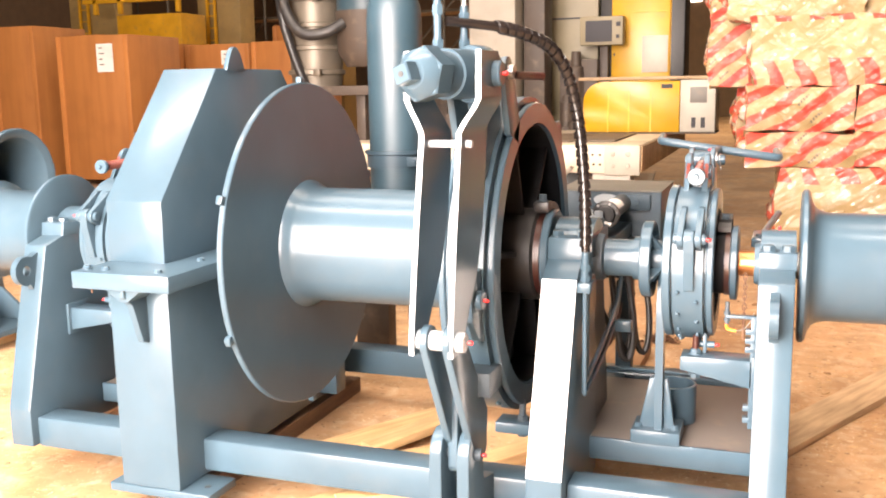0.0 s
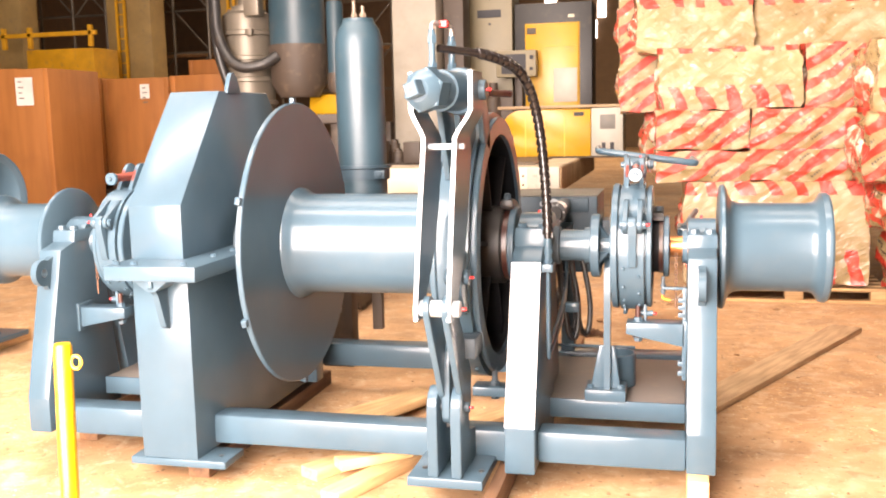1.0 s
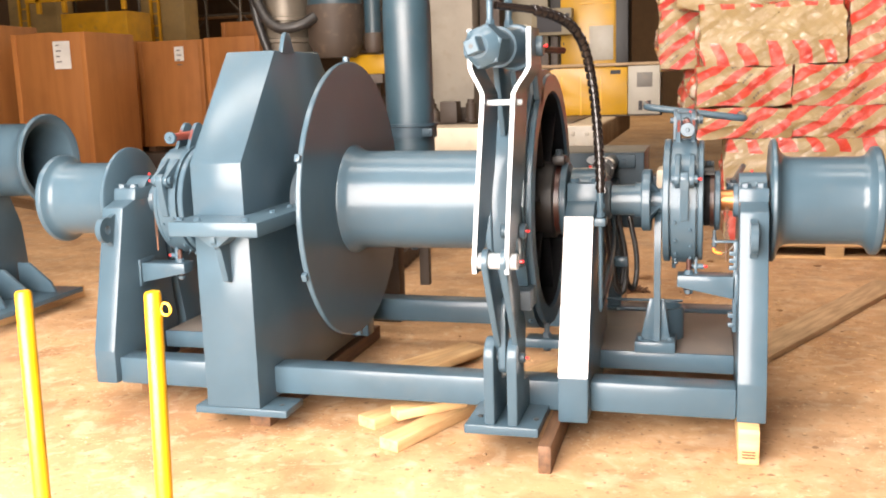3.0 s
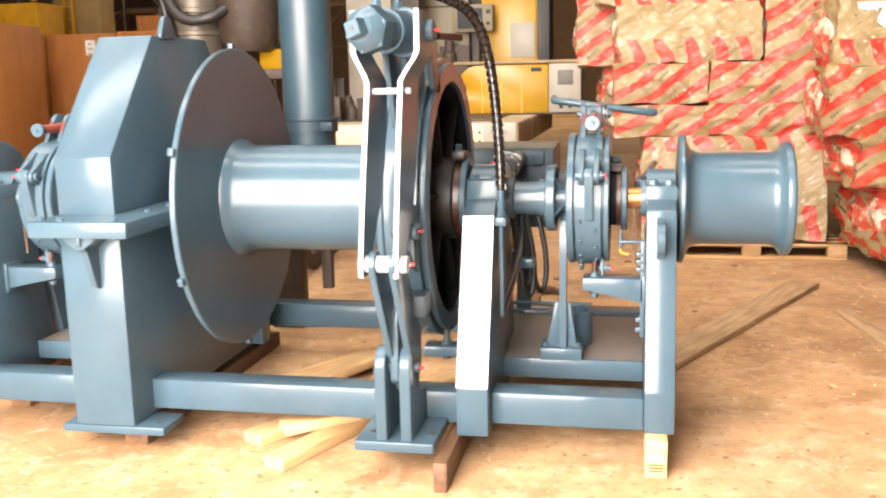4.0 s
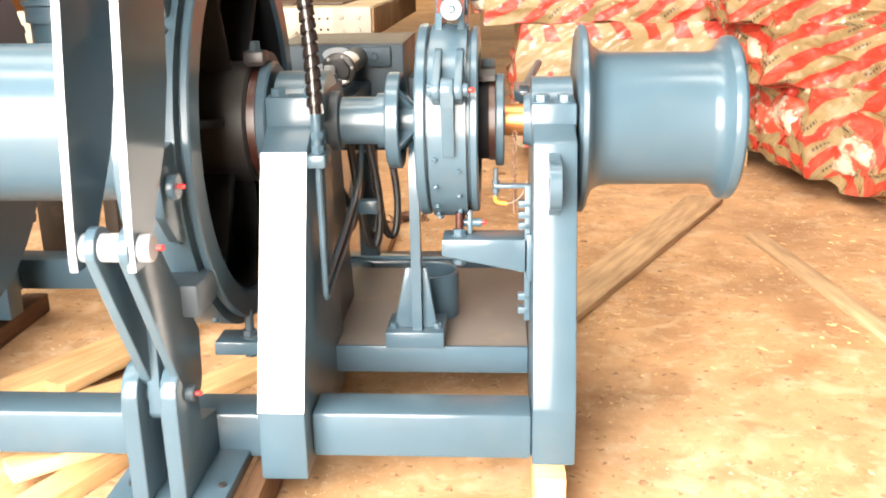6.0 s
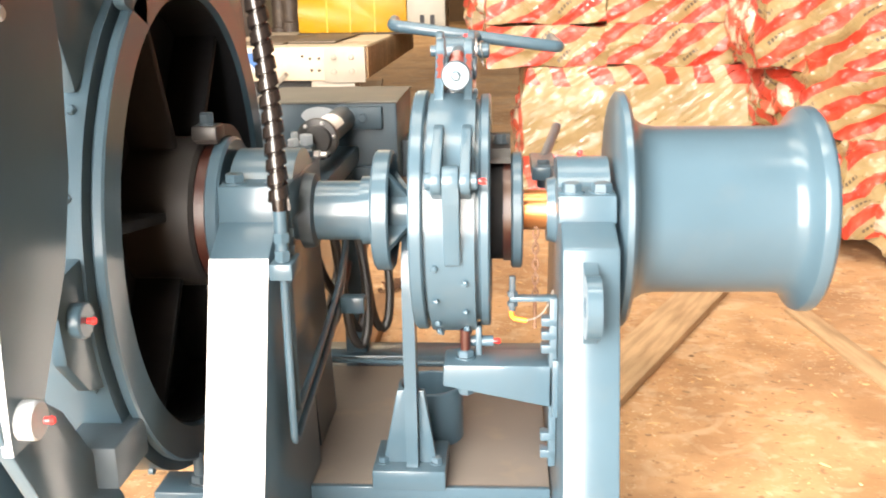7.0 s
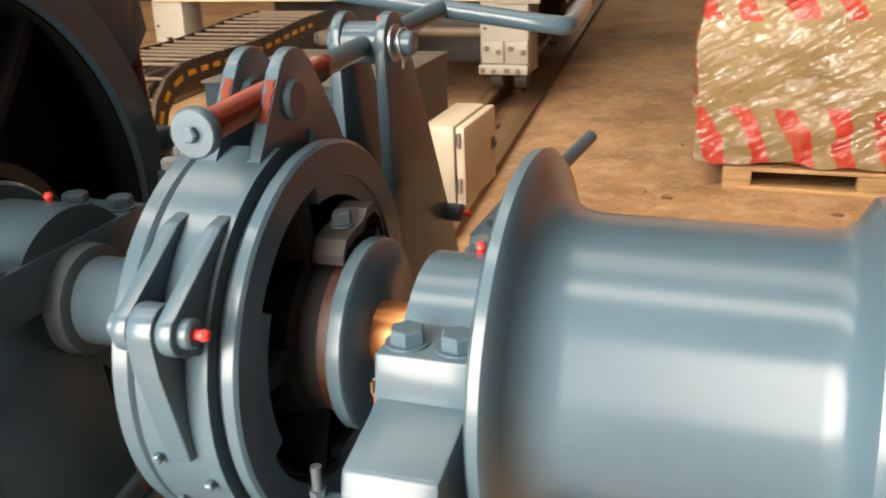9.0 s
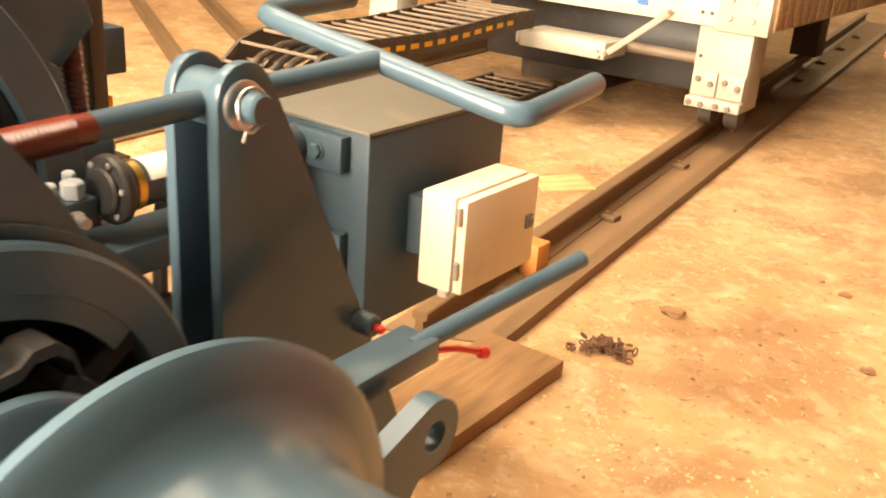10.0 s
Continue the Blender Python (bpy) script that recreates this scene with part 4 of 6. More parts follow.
    plate = P("anchor_plate", bm)
    for x in (-1.105, -0.878):
        bm = BM()
        rod(bm, (x, 2.99, 0.155), (x, 2.99, 0.1635), 0.011, seg=18)
        P("bolt_hole", bm, M_black, plate)
    bm = BM()
    box(bm, (-0.99, 3.36, 0.345), (-0.70, 3.46, 0.385), 0.005)
    stop = P("band_stop_bar", bm)
    bm = BM()
    rod(bm, (-0.90, 3.41, 0.385), (-0.90, 3.41, 0.46), 0.012, seg=12)
    screw = P("stop_screw", bm, M_dark, stop)
    for z, n in ((0.385, 1), (0.345, -1)):
        bm = BM()
        bolt(bm, (-0.90, 3.41, z), (0, 0, n), 0.02, 0.02)
        P("nut", bm, M_dark, stop)
    bm = BM()
    prism(bm, [(2.915, 1.00), (2.93, 0.86), (3.0, 0.785), (3.065, 0.765), (3.125, 0.85), (3.06, 1.02)], "x", -0.952, -0.928, 0.003)
    lower_lug = P("lower_band_lug", bm, M_blue, band)
    bm = BM()
    rod(bm, (-1.0, 2.972, 0.923), (-0.905, 2.972, 0.923), 0.030, seg=28, bev=0.003)
    P("boss", bm, M_blue, lower_lug)
    nipple(w, (-0.905, 2.972, 0.923), (1, 0, 0))
    bm = BM()
    box(bm, (-1.0, 2.995, 0.60), (-0.895, 3.14, 0.68), 0.006)
    P("stop_block", bm, M_dark, band)
    # gearbox
    GY = 3.72
    bm = BM()
    prism(bm, [(3.065, 0.955), (3.065, 1.183), (3.465, 1.661), (2 * GY - 3.465, 1.661), (2 * GY - 3.065, 1.183), (2 * GY - 3.065, 0.955)], "x", -2.385, -2.142, 0.006)
    gb = P("gearbox_cover", bm)
    bm = BM()
    prism(bm, [(3.53, 1.652)] + arc(3.60, 1.712, 0.035, 160, 20, 8) + [(3.67, 1.652)], "x", -2.155, -2.135, 0.003)
    P("lifting_lug", bm, M_blue, gb)
    bm = BM()
    box(bm, (-2.385, 2.86, 0.900), (-1.982, 4.50, 0.960), 0.004)
    ledge = P("gearbox_flange", bm)
    for x in (-2.36, -2.28, -2.06):
        for dz, nz in ((0.960, 1), (0.900, -1)):
            bm = BM()
            bolt(bm, (x if nz > 0 else x + 0.01, 2.915, dz), (0, 0, nz), 0.013, 0.013)
            P("bolt", bm, M_blue, ledge)
    for k in range(7):
        bm = BM()
        bolt(bm, (-2.055, 3.16 + 0.18 * k, 0.960), (0, 0, 1), 0.013, 0.013)
        P("bolt", bm, M_blue, ledge)
    bm = BM()
    box(bm, (-2.355, 3.012, 0.113), (-2.10, 4.32, 0.900), 0.006)
    P("gearbox_housing", bm)
    bm = BM()
    prism(bm, [(3.015, 0.900), (2.885, 0.900), (2.888, 0.868), (2.935, 0.835), (2.975, 0.69), (3.015, 0.675)], "x", -2.215, -2.190, 0.004)
    P("bracket_rib", bm, M_blue, ledge)
    bm = BM()
    prism(bm, [(-2.29, 0.901), (-2.12, 0.901), (-2.185, 0.85), (-2.22, 0.85)], "y", 2.90, 3.013, 0.003)
    P("bracket_web", bm, M_blue, ledge)
    bm = BM()
    box(bm, (-2.415, 3.009, 0.080), (-1.975, 3.19, 0.113), 0.004)
    base = P("gearbox_base_plate", bm)
    for x in (-2.388, -2.03):
        bm = BM()
        rod(bm, (x, 3.085, 0.110), (x, 3.085, 0.1145), 0.012, seg=18)
        P("bolt_hole", bm, M_black, base)
    bm = BM()
    box(bm, (-2.09, 4.10, 0.15), (-1.99, 4.20, 0.70), 0.006)
    P("rear_leg", bm)
    # hose from the release cylinder to the column, with its spiral guard
    hose = [(-0.99, 2.90, 1.765), (-0.82, 3.08, 1.745), (-0.73, 3.25, 1.68), (-0.69, 3.33, 1.50), (-0.667, 3.335, 1.25), (-0.657, 3.31, 1.10), (-0.657, 3.31, 1.03)]
    pts = rounded(hose, 4)
    bm = BM()
    tube(bm, pts, 0.0145, 12, 0)
    hs = P("hydraulic_hose", bm, M_hose, w, "black hydraulic hose in a spiral guard")
    bm = BM()
    run = [0.0]
    for a, b in zip(pts, pts[1:]):
        run.append(run[-1] + (b - a).length)
    guard, steps = [], 520
    for k in range(steps):
        d = 0.15 * run[-1] + k / (steps - 1) * 0.84 * run[-1]
        j = max(i for i in range(len(run)) if run[i] <= d)
        j = min(j, len(pts) - 2)
        p = pts[j].lerp(pts[j + 1], (d - run[j]) / max(1e-6, run[j + 1] - run[j]))
        n = (pts[j + 1] - pts[j]).normalized()
        u = n.orthogonal().normalized()
        v, a = n.cross(u), d / 0.030 * 2 * math.pi
        e = math.cos(a) * u + math.sin(a) * v
        guard.append([p + e * r + n * o for r, o in ((0.016, -0.0125), (0.0195, -0.011), (0.0215, 0.010), (0.016, 0.0125))])
    sweep(bm, guard)
    P("spiral_guard", bm, M_hose, hs)
    for dy in (0.0, 0.042):
        bm = BM()
        rod(bm, (-0.657, 3.31 + dy, 0.925), (-0.657, 3.31 + dy, 1.03), 0.013, seg=14)
        for z in (0.930, 0.966):
            rod(bm, (-0.657, 3.31 + dy, z), (-0.657, 3.31 + dy, z + 0.02), 0.017, seg=6)
        P("hose_fitting", bm, M_blue, hs)
    bm = BM()
    box(bm, (-0.680, 3.285, 0.893), (-0.634, 3.375, 0.927), 0.004)
    P("pipe_clamp", bm, M_blue)
    for dy, dz in ((0.0, 0.0), (0.042, 0.055)):
        bm = BM()
        y, x = 3.31 + dy, -0.657
        tube(bm, [(x, y, 0.90), (x, y + 0.004, 0.58 + dz), (x, y + 0.006, 0.535 + dz), (x, y + 0.03, 0.53 + dz), (x, y + 0.08, 0.54 + dz), (x, 3.80, 0.60 + dz), (x - 0.02, 4.12, 0.66 + dz * 0.6), (x - 0.04, 4.35, 0.80 + dz * 0.5), (x - 0.05, 4.50, 0.82 + dz * 0.5)], 0.0082, 10, 2)
        P("hydraulic_pipe", bm, M_blue)
    bm = BM()
    box(bm, (-0.66, 3.93, 0.60), (-0.595, 3.97, 0.645), 0.004)
    P("pipe_clamp", bm)
    return w


first_winch = winch()

# ---- beside and behind the winch ----
def gas_bottle():
    t = thing("accumulator_bottle", (-1.87, 4.62, 0.286), "tall blue accumulator bottle clamped behind the winch drum", "cylinder")
    bm = BM()
    turned(bm, [(0.64, 0.0), (0.64, 0.04), (0.67, 0.09), (0.72, 0.125), (0.80, 0.135), (1.90, 0.135), (1.96, 0.130), (2.01, 0.114), (2.045, 0.092), (2.05, 0.088), (2.068, 0.086), (2.072, 0.080), (2.072, 0.0)], "z", (-1.87, 4.62), 56)
    part("bottle", bm, M_cyan, t)
    bm = BM()
    turned(bm, [(1.19, 0.135), (1.19, 0.150), (1.25, 0.150), (1.255, 0.160), (1.27, 0.160), (1.27, 0.135)], "z", (-1.87, 4.62), 56, closed=True)
    clamp = part("clamp_ring", bm, M_tank, t)
    bm = BM()
    box(bm, (-1.76, 4.47, 1.20), (-1.70, 4.52, 1.245), 0.004)
    bolt(bm, (-1.72, 4.47, 1.222), (0, -1, 0), 0.011, 0.012)
    part("clamp_lug", bm, M_tank, clamp)
    for dx, h in ((-0.022, 2.17), (0.028, 2.14)):
        bm = BM()
        rod(bm, (-1.87 + dx, 4.62, 2.070), (-1.87 + dx, 4.62, 2.100), 0.018, seg=6, bev=0.002)
        rod(bm, (-1.87 + dx, 4.62, 2.098), (-1.87 + dx, 4.62, h), 0.010, seg=12, bev=0.002)
        part("outlet_fitting", bm, M_bar, t)
    bm = BM()
    box(bm, (-1.90, 4.79, 0.287), (-1.84, 4.84, 1.27), 0.005)
    box(bm, (-1.95, 4.76, 1.17), (-1.79, 4.79, 1.29), 0.005)
    part("bracket", bm, M_brown, t)
    bm = BM()
    rod(bm, (-1.87, 4.62, 0.56), (-1.87, 4.62, 0.65), 0.035, seg=18, bev=0.004)
    rod(bm, (-1.87, 4.62, 0.54), (-1.87, 4.62, 0.58), 0.022, seg=16)
    rod(bm, (-1.87, 4.62, 0.59), (-1.80, 4.62, 0.59), 0.016, seg=12)
    part("valve", bm, M_dark, t)
    return t


gas_bottle()


def power_unit():
    t = thing("hydraulic_power_unit", (-0.78, 4.72, 0.286), "grey-blue steel oil tank of a hydraulic power unit", "hydraulic unit")
    bm = BM()
    box(bm, (-1.02, 4.495, 0.70), (-0.555, 4.95, 1.10), 0.008)
    body = part("tank", bm, M_tank, t)
    bm = BM()
    box(bm, (-1.022, 4.490, 1.0985), (-0.552, 4.955, 1.106), 0.002)
    part("tank_lid", bm, M_lid, body, "dusty tank lid")
    for x in (-1.02, -0.74):
        bm = BM()
        box(bm, (x, 4.44, 0.287), (x + 0.07, 4.53, 0.702), 0.004)
        part("leg", bm, M_tank, body)
    bm = BM()
    box(bm, (-0.74, 4.468, 1.02), (-0.60, 4.497, 1.09), 0.004)
    bolt(bm, (-0.66, 4.468, 1.055), (0, -1, 0), 0.015, 0.012)
    part("cover_flange", bm, M_tank, body)
    bm = BM()
    box(bm, (-0.70, 4.47, 0.80), (-0.60, 4.497, 0.90), 0.004)
    bolt(bm, (-0.65, 4.47, 0.85), (0, -1, 0), 0.015, 0.012)
    part("lower_flange", bm, M_tank, body)
    bm = BM()
    turned(bm, [(4.488, 0.0), (4.488, 0.035), (4.494, 0.035), (4.494, 0.0)], "y", (0.0, 0.0), 32)
    for v in bm.verts:
        v.co.x, v.co.z = v.co.x * 1.6 - 0.80, v.co.z * 0.75 + 1.062
    part("maker_badge", bm, M_edge, body, "pale oval maker's badge")
    bm = BM()
    turned(bm, [(4.092, 0.0), (4.092, 0.040), (4.47, 0.040), (4.49, 0.03), (4.49, 0.0)], "y", (-0.725, 1.052), 32)
    motor = part("filter_canister", bm, M_dark, t)
    bm = BM()
    turned(bm, [(4.048, 0.0), (4.048, 0.036), (4.052, 0.040), (4.058, 0.040), (4.060, 0.054), (4.064, 0.057), (4.076, 0.057), (4.080, 0.053), (4.080, 0.045), (4.092, 0.045), (4.092, 0.0)], "y", (-0.725, 1.052), 32)
    flange = part("filter_flange", bm, M_black, motor)
    for k in range(6):
        a = radians(60 * k + 10)
        bm = BM()
        bolt(bm, (-0.725 + 0.047 * math.cos(a), 4.060, 1.052 + 0.047 * math.sin(a)), (0, -1, 0), 0.006, 0.008, False)
        part("bolt", bm, M_steel, flange)
    bm = BM()
    sweep(bm, [[Vector((-0.725 + r * math.cos(radians(a)), y, 1.052 + r * math.sin(radians(a)))) for r, y in ((0.0402, 4.118), (0.0410, 4.118), (0.0410, 4.285), (0.0402, 4.285))] for a in range(20, 126, 7)])
    part("label_sleeve", bm, M_paper, motor, "pale printed label")
    bm = BM()
    turned(bm, [(4.093, 0.0402), (4.108, 0.0402), (4.108, 0.0425), (4.093, 0.0425)], "y", (-0.725, 1.052), 32, closed=True)
    part("brass_ring", bm, M_brass, motor)
    bm = BM()
    box(bm, (-0.795, 3.97, 0.995), (-0.725, 4.047, 1.045), 0.006)
    block = part("valve_block", bm, M_tank, t)
    for x, y, r, h in ((-0.775, 3.99, 0.016, 0.020), (-0.745, 4.015, 0.019, 0.028), (-0.780, 4.032, 0.011, 0.032)):
        bm = BM()
        rod(bm, (x, y, 1.044), (x, y, 1.045 + h), r, seg=6, bev=0.003)
        part("plug", bm, M_edge, block, "pale bare steel plug")
    bm = BM()
    rod(bm, (-0.724, 4.0, 1.02), (-0.706, 4.0, 1.02), 0.014, seg=6, bev=0.002)
    rod(bm, (-0.708, 4.0, 1.02), (-0.690, 4.0, 1.02), 0.009, seg=14)
    part("fitting", bm, M_steel, block)
    bm = BM()
    box(bm, (-0.80, 3.96, 0.91), (-0.68, 4.495, 0.965), 0.006)
    part("manifold_channel", bm, M_tank, t)
    for x, y in ((-0.86, 4.18), (-0.90, 4.3), (-0.84, 4.42)):
        bm = BM()
        tube(bm, [(x, y, 0.96), (x, y - 0.02, 0.75), (x + 0.05, y - 0.05, 0.55), (x + 0.12, y + 0.05, 0.42), (x + 0.14, y + 0.25, 0.60)], 0.015, 10)
        part("hose", bm, M_black, t, "black hydraulic hose")
    return t


power_unit()


for x, y, z in ((-0.74, 4.25, 0.60), (-0.68, 4.36, 0.56), (-0.72, 4.16, 0.58)):
    bm = BM()
    tube(bm, [(x, y, z + 0.26), (x + 0.03, y, z), (x + 0.05, y, z - 0.15), (x + 0.09, y + 0.02, z - 0.17), (x + 0.10, y + 0.05, z), (x + 0.05, y + 0.12, z + 0.2)], 0.014, 10)
    solo("hydraulic_hose", bm, M_black, "looped black hydraulic hose under the power unit", "hose", "looped hoses")


def valve_bank():
    t = thing("valve_bank", (-2.1, 5.02, 0), "grey hydraulic valve bank on a yellow stand", "valve")
    bm = BM()
    box(bm, (-2.20, 4.95, 0.87), (-2.0, 5.10, 1.02), 0.008)
    body = part("body", bm, M_tank, t)
    bm = BM()
    box(bm, (-2.14, 4.946, 0.92), (-2.06, 4.949, 0.96), 0)
    part("name_plate", bm, M_paper, body)
    for x in (-2.15, -2.10, -2.05):
        bm = BM()
        rod(bm, (x, 5.02, 0.79), (x, 5.02, 0.872), 0.012, seg=12)
        part("stud", bm, M_dark, body)
    bm = BM()
    box(bm, (-2.18, 4.97, 0.0), (-1.98, 5.08, 0.60), 0.006)
    part("stand", bm, M_brown, t)
    bm = BM()
    box(bm, (-2.12, 4.975, 0.602), (-2.05, 5.075, 0.79), 0.006)
    part("yellow_coil", bm, M_amber, t)
    return t


valve_bank().location.x -= 0.11


def control_box():
    t = thing("control_box", (-0.47, 4.71, 0.79), "small cream steel control box with a closed door", "control box")
    bm = BM()
    box(bm, (-0.497, 4.585, 0.80), (-0.418, 4.84, 0.995), 0.006)
    part("body", bm, M_cream, t)
    bm = BM()
    box(bm, (-0.414, 4.587, 0.803), (-0.392, 4.842, 0.992), 0.004)
    door = part("door", bm, M_cream, t)
    for z in (0.835, 0.945):
        bm = BM()
        rod(bm, (-0.405, 4.582, z), (-0.405, 4.582, z + 0.035), 0.006, seg=10)
        part("hinge", bm, M_steel, door)
    bm = BM()
    box(bm, (-0.393, 4.80, 0.885), (-0.386, 4.825, 0.915), 0.003)
    rod(bm, (-0.387, 4.812, 0.90), (-0.382, 4.812, 0.90), 0.008, seg=12)
    part("lock", bm, M_grey, door)
    for y in (4.62, 4.66, 4.70):
        bm = BM()
        rod(bm, (-0.455, y, 0.775), (-0.455, y, 0.802), 0.013, seg=12)
        part("cable_gland", bm, M_offwhite, t)
    bm = BM()
    box(bm, (-0.556, 4.62, 0.84), (-0.496, 4.80, 0.96), 0.002)
    part("mounting_plate", bm, M_dark, t)
    return t


control_box()


def yellow_post(x, y, h, hook, lean):
    t = thing("barrier_post", (x, y, 0), "bright yellow painted steel barrier post", "post", "yellow barrier posts")
    bm = BM()
    turned(bm, [(0.012, 0.022), (h - 0.008, 0.022), (h, 0.018), (h, 0.0)], "z", (x, y), 28)
    for v in bm.verts:
        v.co.x += lean * (v.co.z - h)
    part("tube", bm, M_yellow, t)
    bm = BM()
    turned(bm, [(0.0, 0.0), (0.0, 0.09), (0.012, 0.09), (0.014, 0.0)], "z", (x - lean * h, y), 32)
    part("foot_plate", bm, M_yellow, t)
    if hook:
        bm = BM()
        pts = [Vector((x + 0.034 + 0.014 * math.cos(a), y, h - 0.045 + 0.016 * math.sin(a))) for a in [2 * math.pi * k / 14 for k in range(14)]]
        sweep(bm, [ring(p, pts[(k + 1) % 14] - pts[k - 1], 0.004, 8) for k, p in enumerate(pts)], closed=True)
        part("chain_ring", bm, M_amber, t)
    return t


yellow_post(-1.594, 1.50, 0.995, True, 0.03)
yellow_post(-1.985, 1.50, 0.985, False, 0.02)


def timber(name, a, b, w, h, material, label, z=0.0, category="timber", group="loose timber on the floor"):
    """A sawn length from a to b on the floor, w wide and h thick."""
    a, b = Vector((*a, z)), Vector((*b, z))
    d, n = b - a, (b - a).length
    m = Matrix.Translation(a) @ Matrix.Rotation(math.atan2(d.y, d.x), 4, "Z")
    bm = BM()
    box(bm, (0, -w / 2, 0), (n, w / 2, h), min(0.004, h * 0.2))
    ob = new(name, mesh_of(bm, name, material))
    ob.matrix_basis = m
    return tagged(ob, label, category, group)


timber("plank", (-0.09, 4.32), (1.0, 6.45), 0.20, 0.035, M_plank, "long dusty brown plank lying flat on the concrete")
timber("plank", (1.10, 5.7), (1.32, 4.0), 0.10, 0.02, M_plank, "thin dusty batten lying on the concrete")
UNDER, BEHIND = "pale sawn timber offcut under the winch frame", "pale board lying behind the winch frame"
timber("timber_offcut", (-1.49, 2.94), (-1.28, 3.44), 0.10, 0.05, M_lime, UNDER)
timber("timber_offcut", (-1.67, 3.17), (-1.50, 3.47), 0.11, 0.05, M_lime, UNDER)
timber("timber_offcut", (-1.54, 3.18), (-1.29, 3.41), 0.085, 0.045, M_lime, UNDER, 0.05)
timber("timber_offcut", (-1.86, 3.72), (-1.46, 4.41), 0.19, 0.045, M_lime, BEHIND)
timber("timber_offcut", (-1.66, 3.72), (-1.42, 4.24), 0.10, 0.04, M_lime, BEHIND, 0.045)
timber("timber_offcut", (-1.60, 3.66), (-1.36, 3.90), 0.09, 0.05, M_lime, BEHIND)
timber("timber_offcut", (-1.25, 3.70), (-0.92, 4.20), 0.12, 0.05, M_lime, BEHIND)
timber("timber_bearer", (-0.82, 2.83), (-0.84, 4.6), 0.05, 0.113, M_beamwood, "dark timber bearer under the winch base", group="timber bearers")
timber("timber_bearer", (-2.15, 3.10), (-2.15, 4.6), 0.10, 0.079, M_beamwood, "dark timber bearer under the winch base", group="timber bearers")
timber("timber_bearer", (-2.93, 3.45), (-2.93, 4.5), 0.10, 0.144, M_beamwood, "dark timber bearer under the winch base", group="timber bearers")
bm = BM()
box(bm, (-0.105, 3.07, 0.0), (-0.025, 3.60, 0.144), 0.004)
blk = solo("timber_block", bm, M_pallet, "pale yellow stamped timber block under the winch column", "timber")
bm = BM()
for k in range(3):
    box(bm, (-0.09, 3.0685, 0.025 + 0.012 * k), (-0.04, 3.0705, 0.031 + 0.012 * k), 0)
part("stamp", bm, M_beamwood, blk)
timber("timber_baulk", (-0.895, 4.99), (-0.895, 5.765), 0.30, 0.06, M_baulk, "wide dusty sawn timber board lying on the concrete")


def chain_heap():
    rng = random.Random(5)
    t = thing("rusty_chain", (-0.72, 6.03, 0), "small heap of rusty steel chain on the concrete", "chain")
    for k in range(110):
        a, r = rng.uniform(0, 6.28), abs(rng.gauss(0, 0.5)) * 0.085
        c = Vector((-0.72 + r * math.cos(a) * 1.35, 6.03 + r * math.sin(a), 0.010 + 0.04 * rng.random() * max(0.05, 1 - r * 9)))
        turn = Euler((rng.uniform(-0.8, 0.8), rng.uniform(-0.8, 0.8), rng.uniform(0, 6.28))).to_matrix()
        pts = [c + turn @ Vector((0.015 * math.cos(q), 0.008 * math.sin(q), 0)) for q in [2 * math.pi * j / 10 for j in range(10)]]
        for p in pts:
            p.z = max(p.z, 0.006)
        bm = BM()
        sweep(bm, [ring(p, pts[(j + 1) % 10] - pts[j - 1], 0.0034, 6) for j, p in enumerate(pts)], closed=True)
        part("link", bm, M_chain, t)
    return t


chain_heap()


def second_winch():
    t = thing("mooring_winch", (-4.7, 4.9, 0.1), "second blue-grey winch standing on timber beside the first", "winch", "winches")
    c = (4.75, 1.07)
    bm = BM()
    turned(bm, [(-6.2, 0.05), (-6.2, 0.24), (-4.62, 0.24), (-4.58, 0.245), (-4.53, 0.262), (-4.50, 0.285), (-4.485, 0.30), (-4.47, 0.30), (-4.46, 0.292), (-4.462, 0.275), (-4.48, 0.245), (-4.54, 0.225), (-5.1, 0.22), (-5.1, 0.05)], "x", c, 80, closed=True)
    part("warping_head", bm, M_blue, t)
    bm = BM()
    prism(bm, [(4.35, 0.12), (4.40, 0.60), (4.62, 1.0), (4.88, 1.0), (5.05, 0.60), (5.10, 0.12)], "x", -5.12, -5.0, 0.006)
    part("bearing_column", bm, M_blue, t)
    bm = BM()
    box(bm, (-5.6, 4.30, 0.09), (-4.62, 5.15, 0.125), 0.004)
    base = part("base_plate", bm, M_blue, t)
    for y in (4.45, 4.70, 4.95):
        bm = BM()
        prism(bm, [(-4.99, 0.126), (-4.70, 0.126), (-4.74, 0.20), (-4.90, 0.33), (-4.99, 0.33)], "y", y, y + 0.025, 0.003)
        part("rib", bm, M_blue, base)
    return t


second_winch().location.x += 0.07
timber("timber_bearer", (-4.75, 4.15), (-4.75, 5.35), 0.12, 0.09, M_pallet, "pale timber bearer under the second winch", group="timber bearers")
timber("timber_bearer", (-5.4, 4.15), (-5.4, 5.35), 0.12, 0.09, M_pallet, "pale timber bearer under the second winch", group="timber bearers")


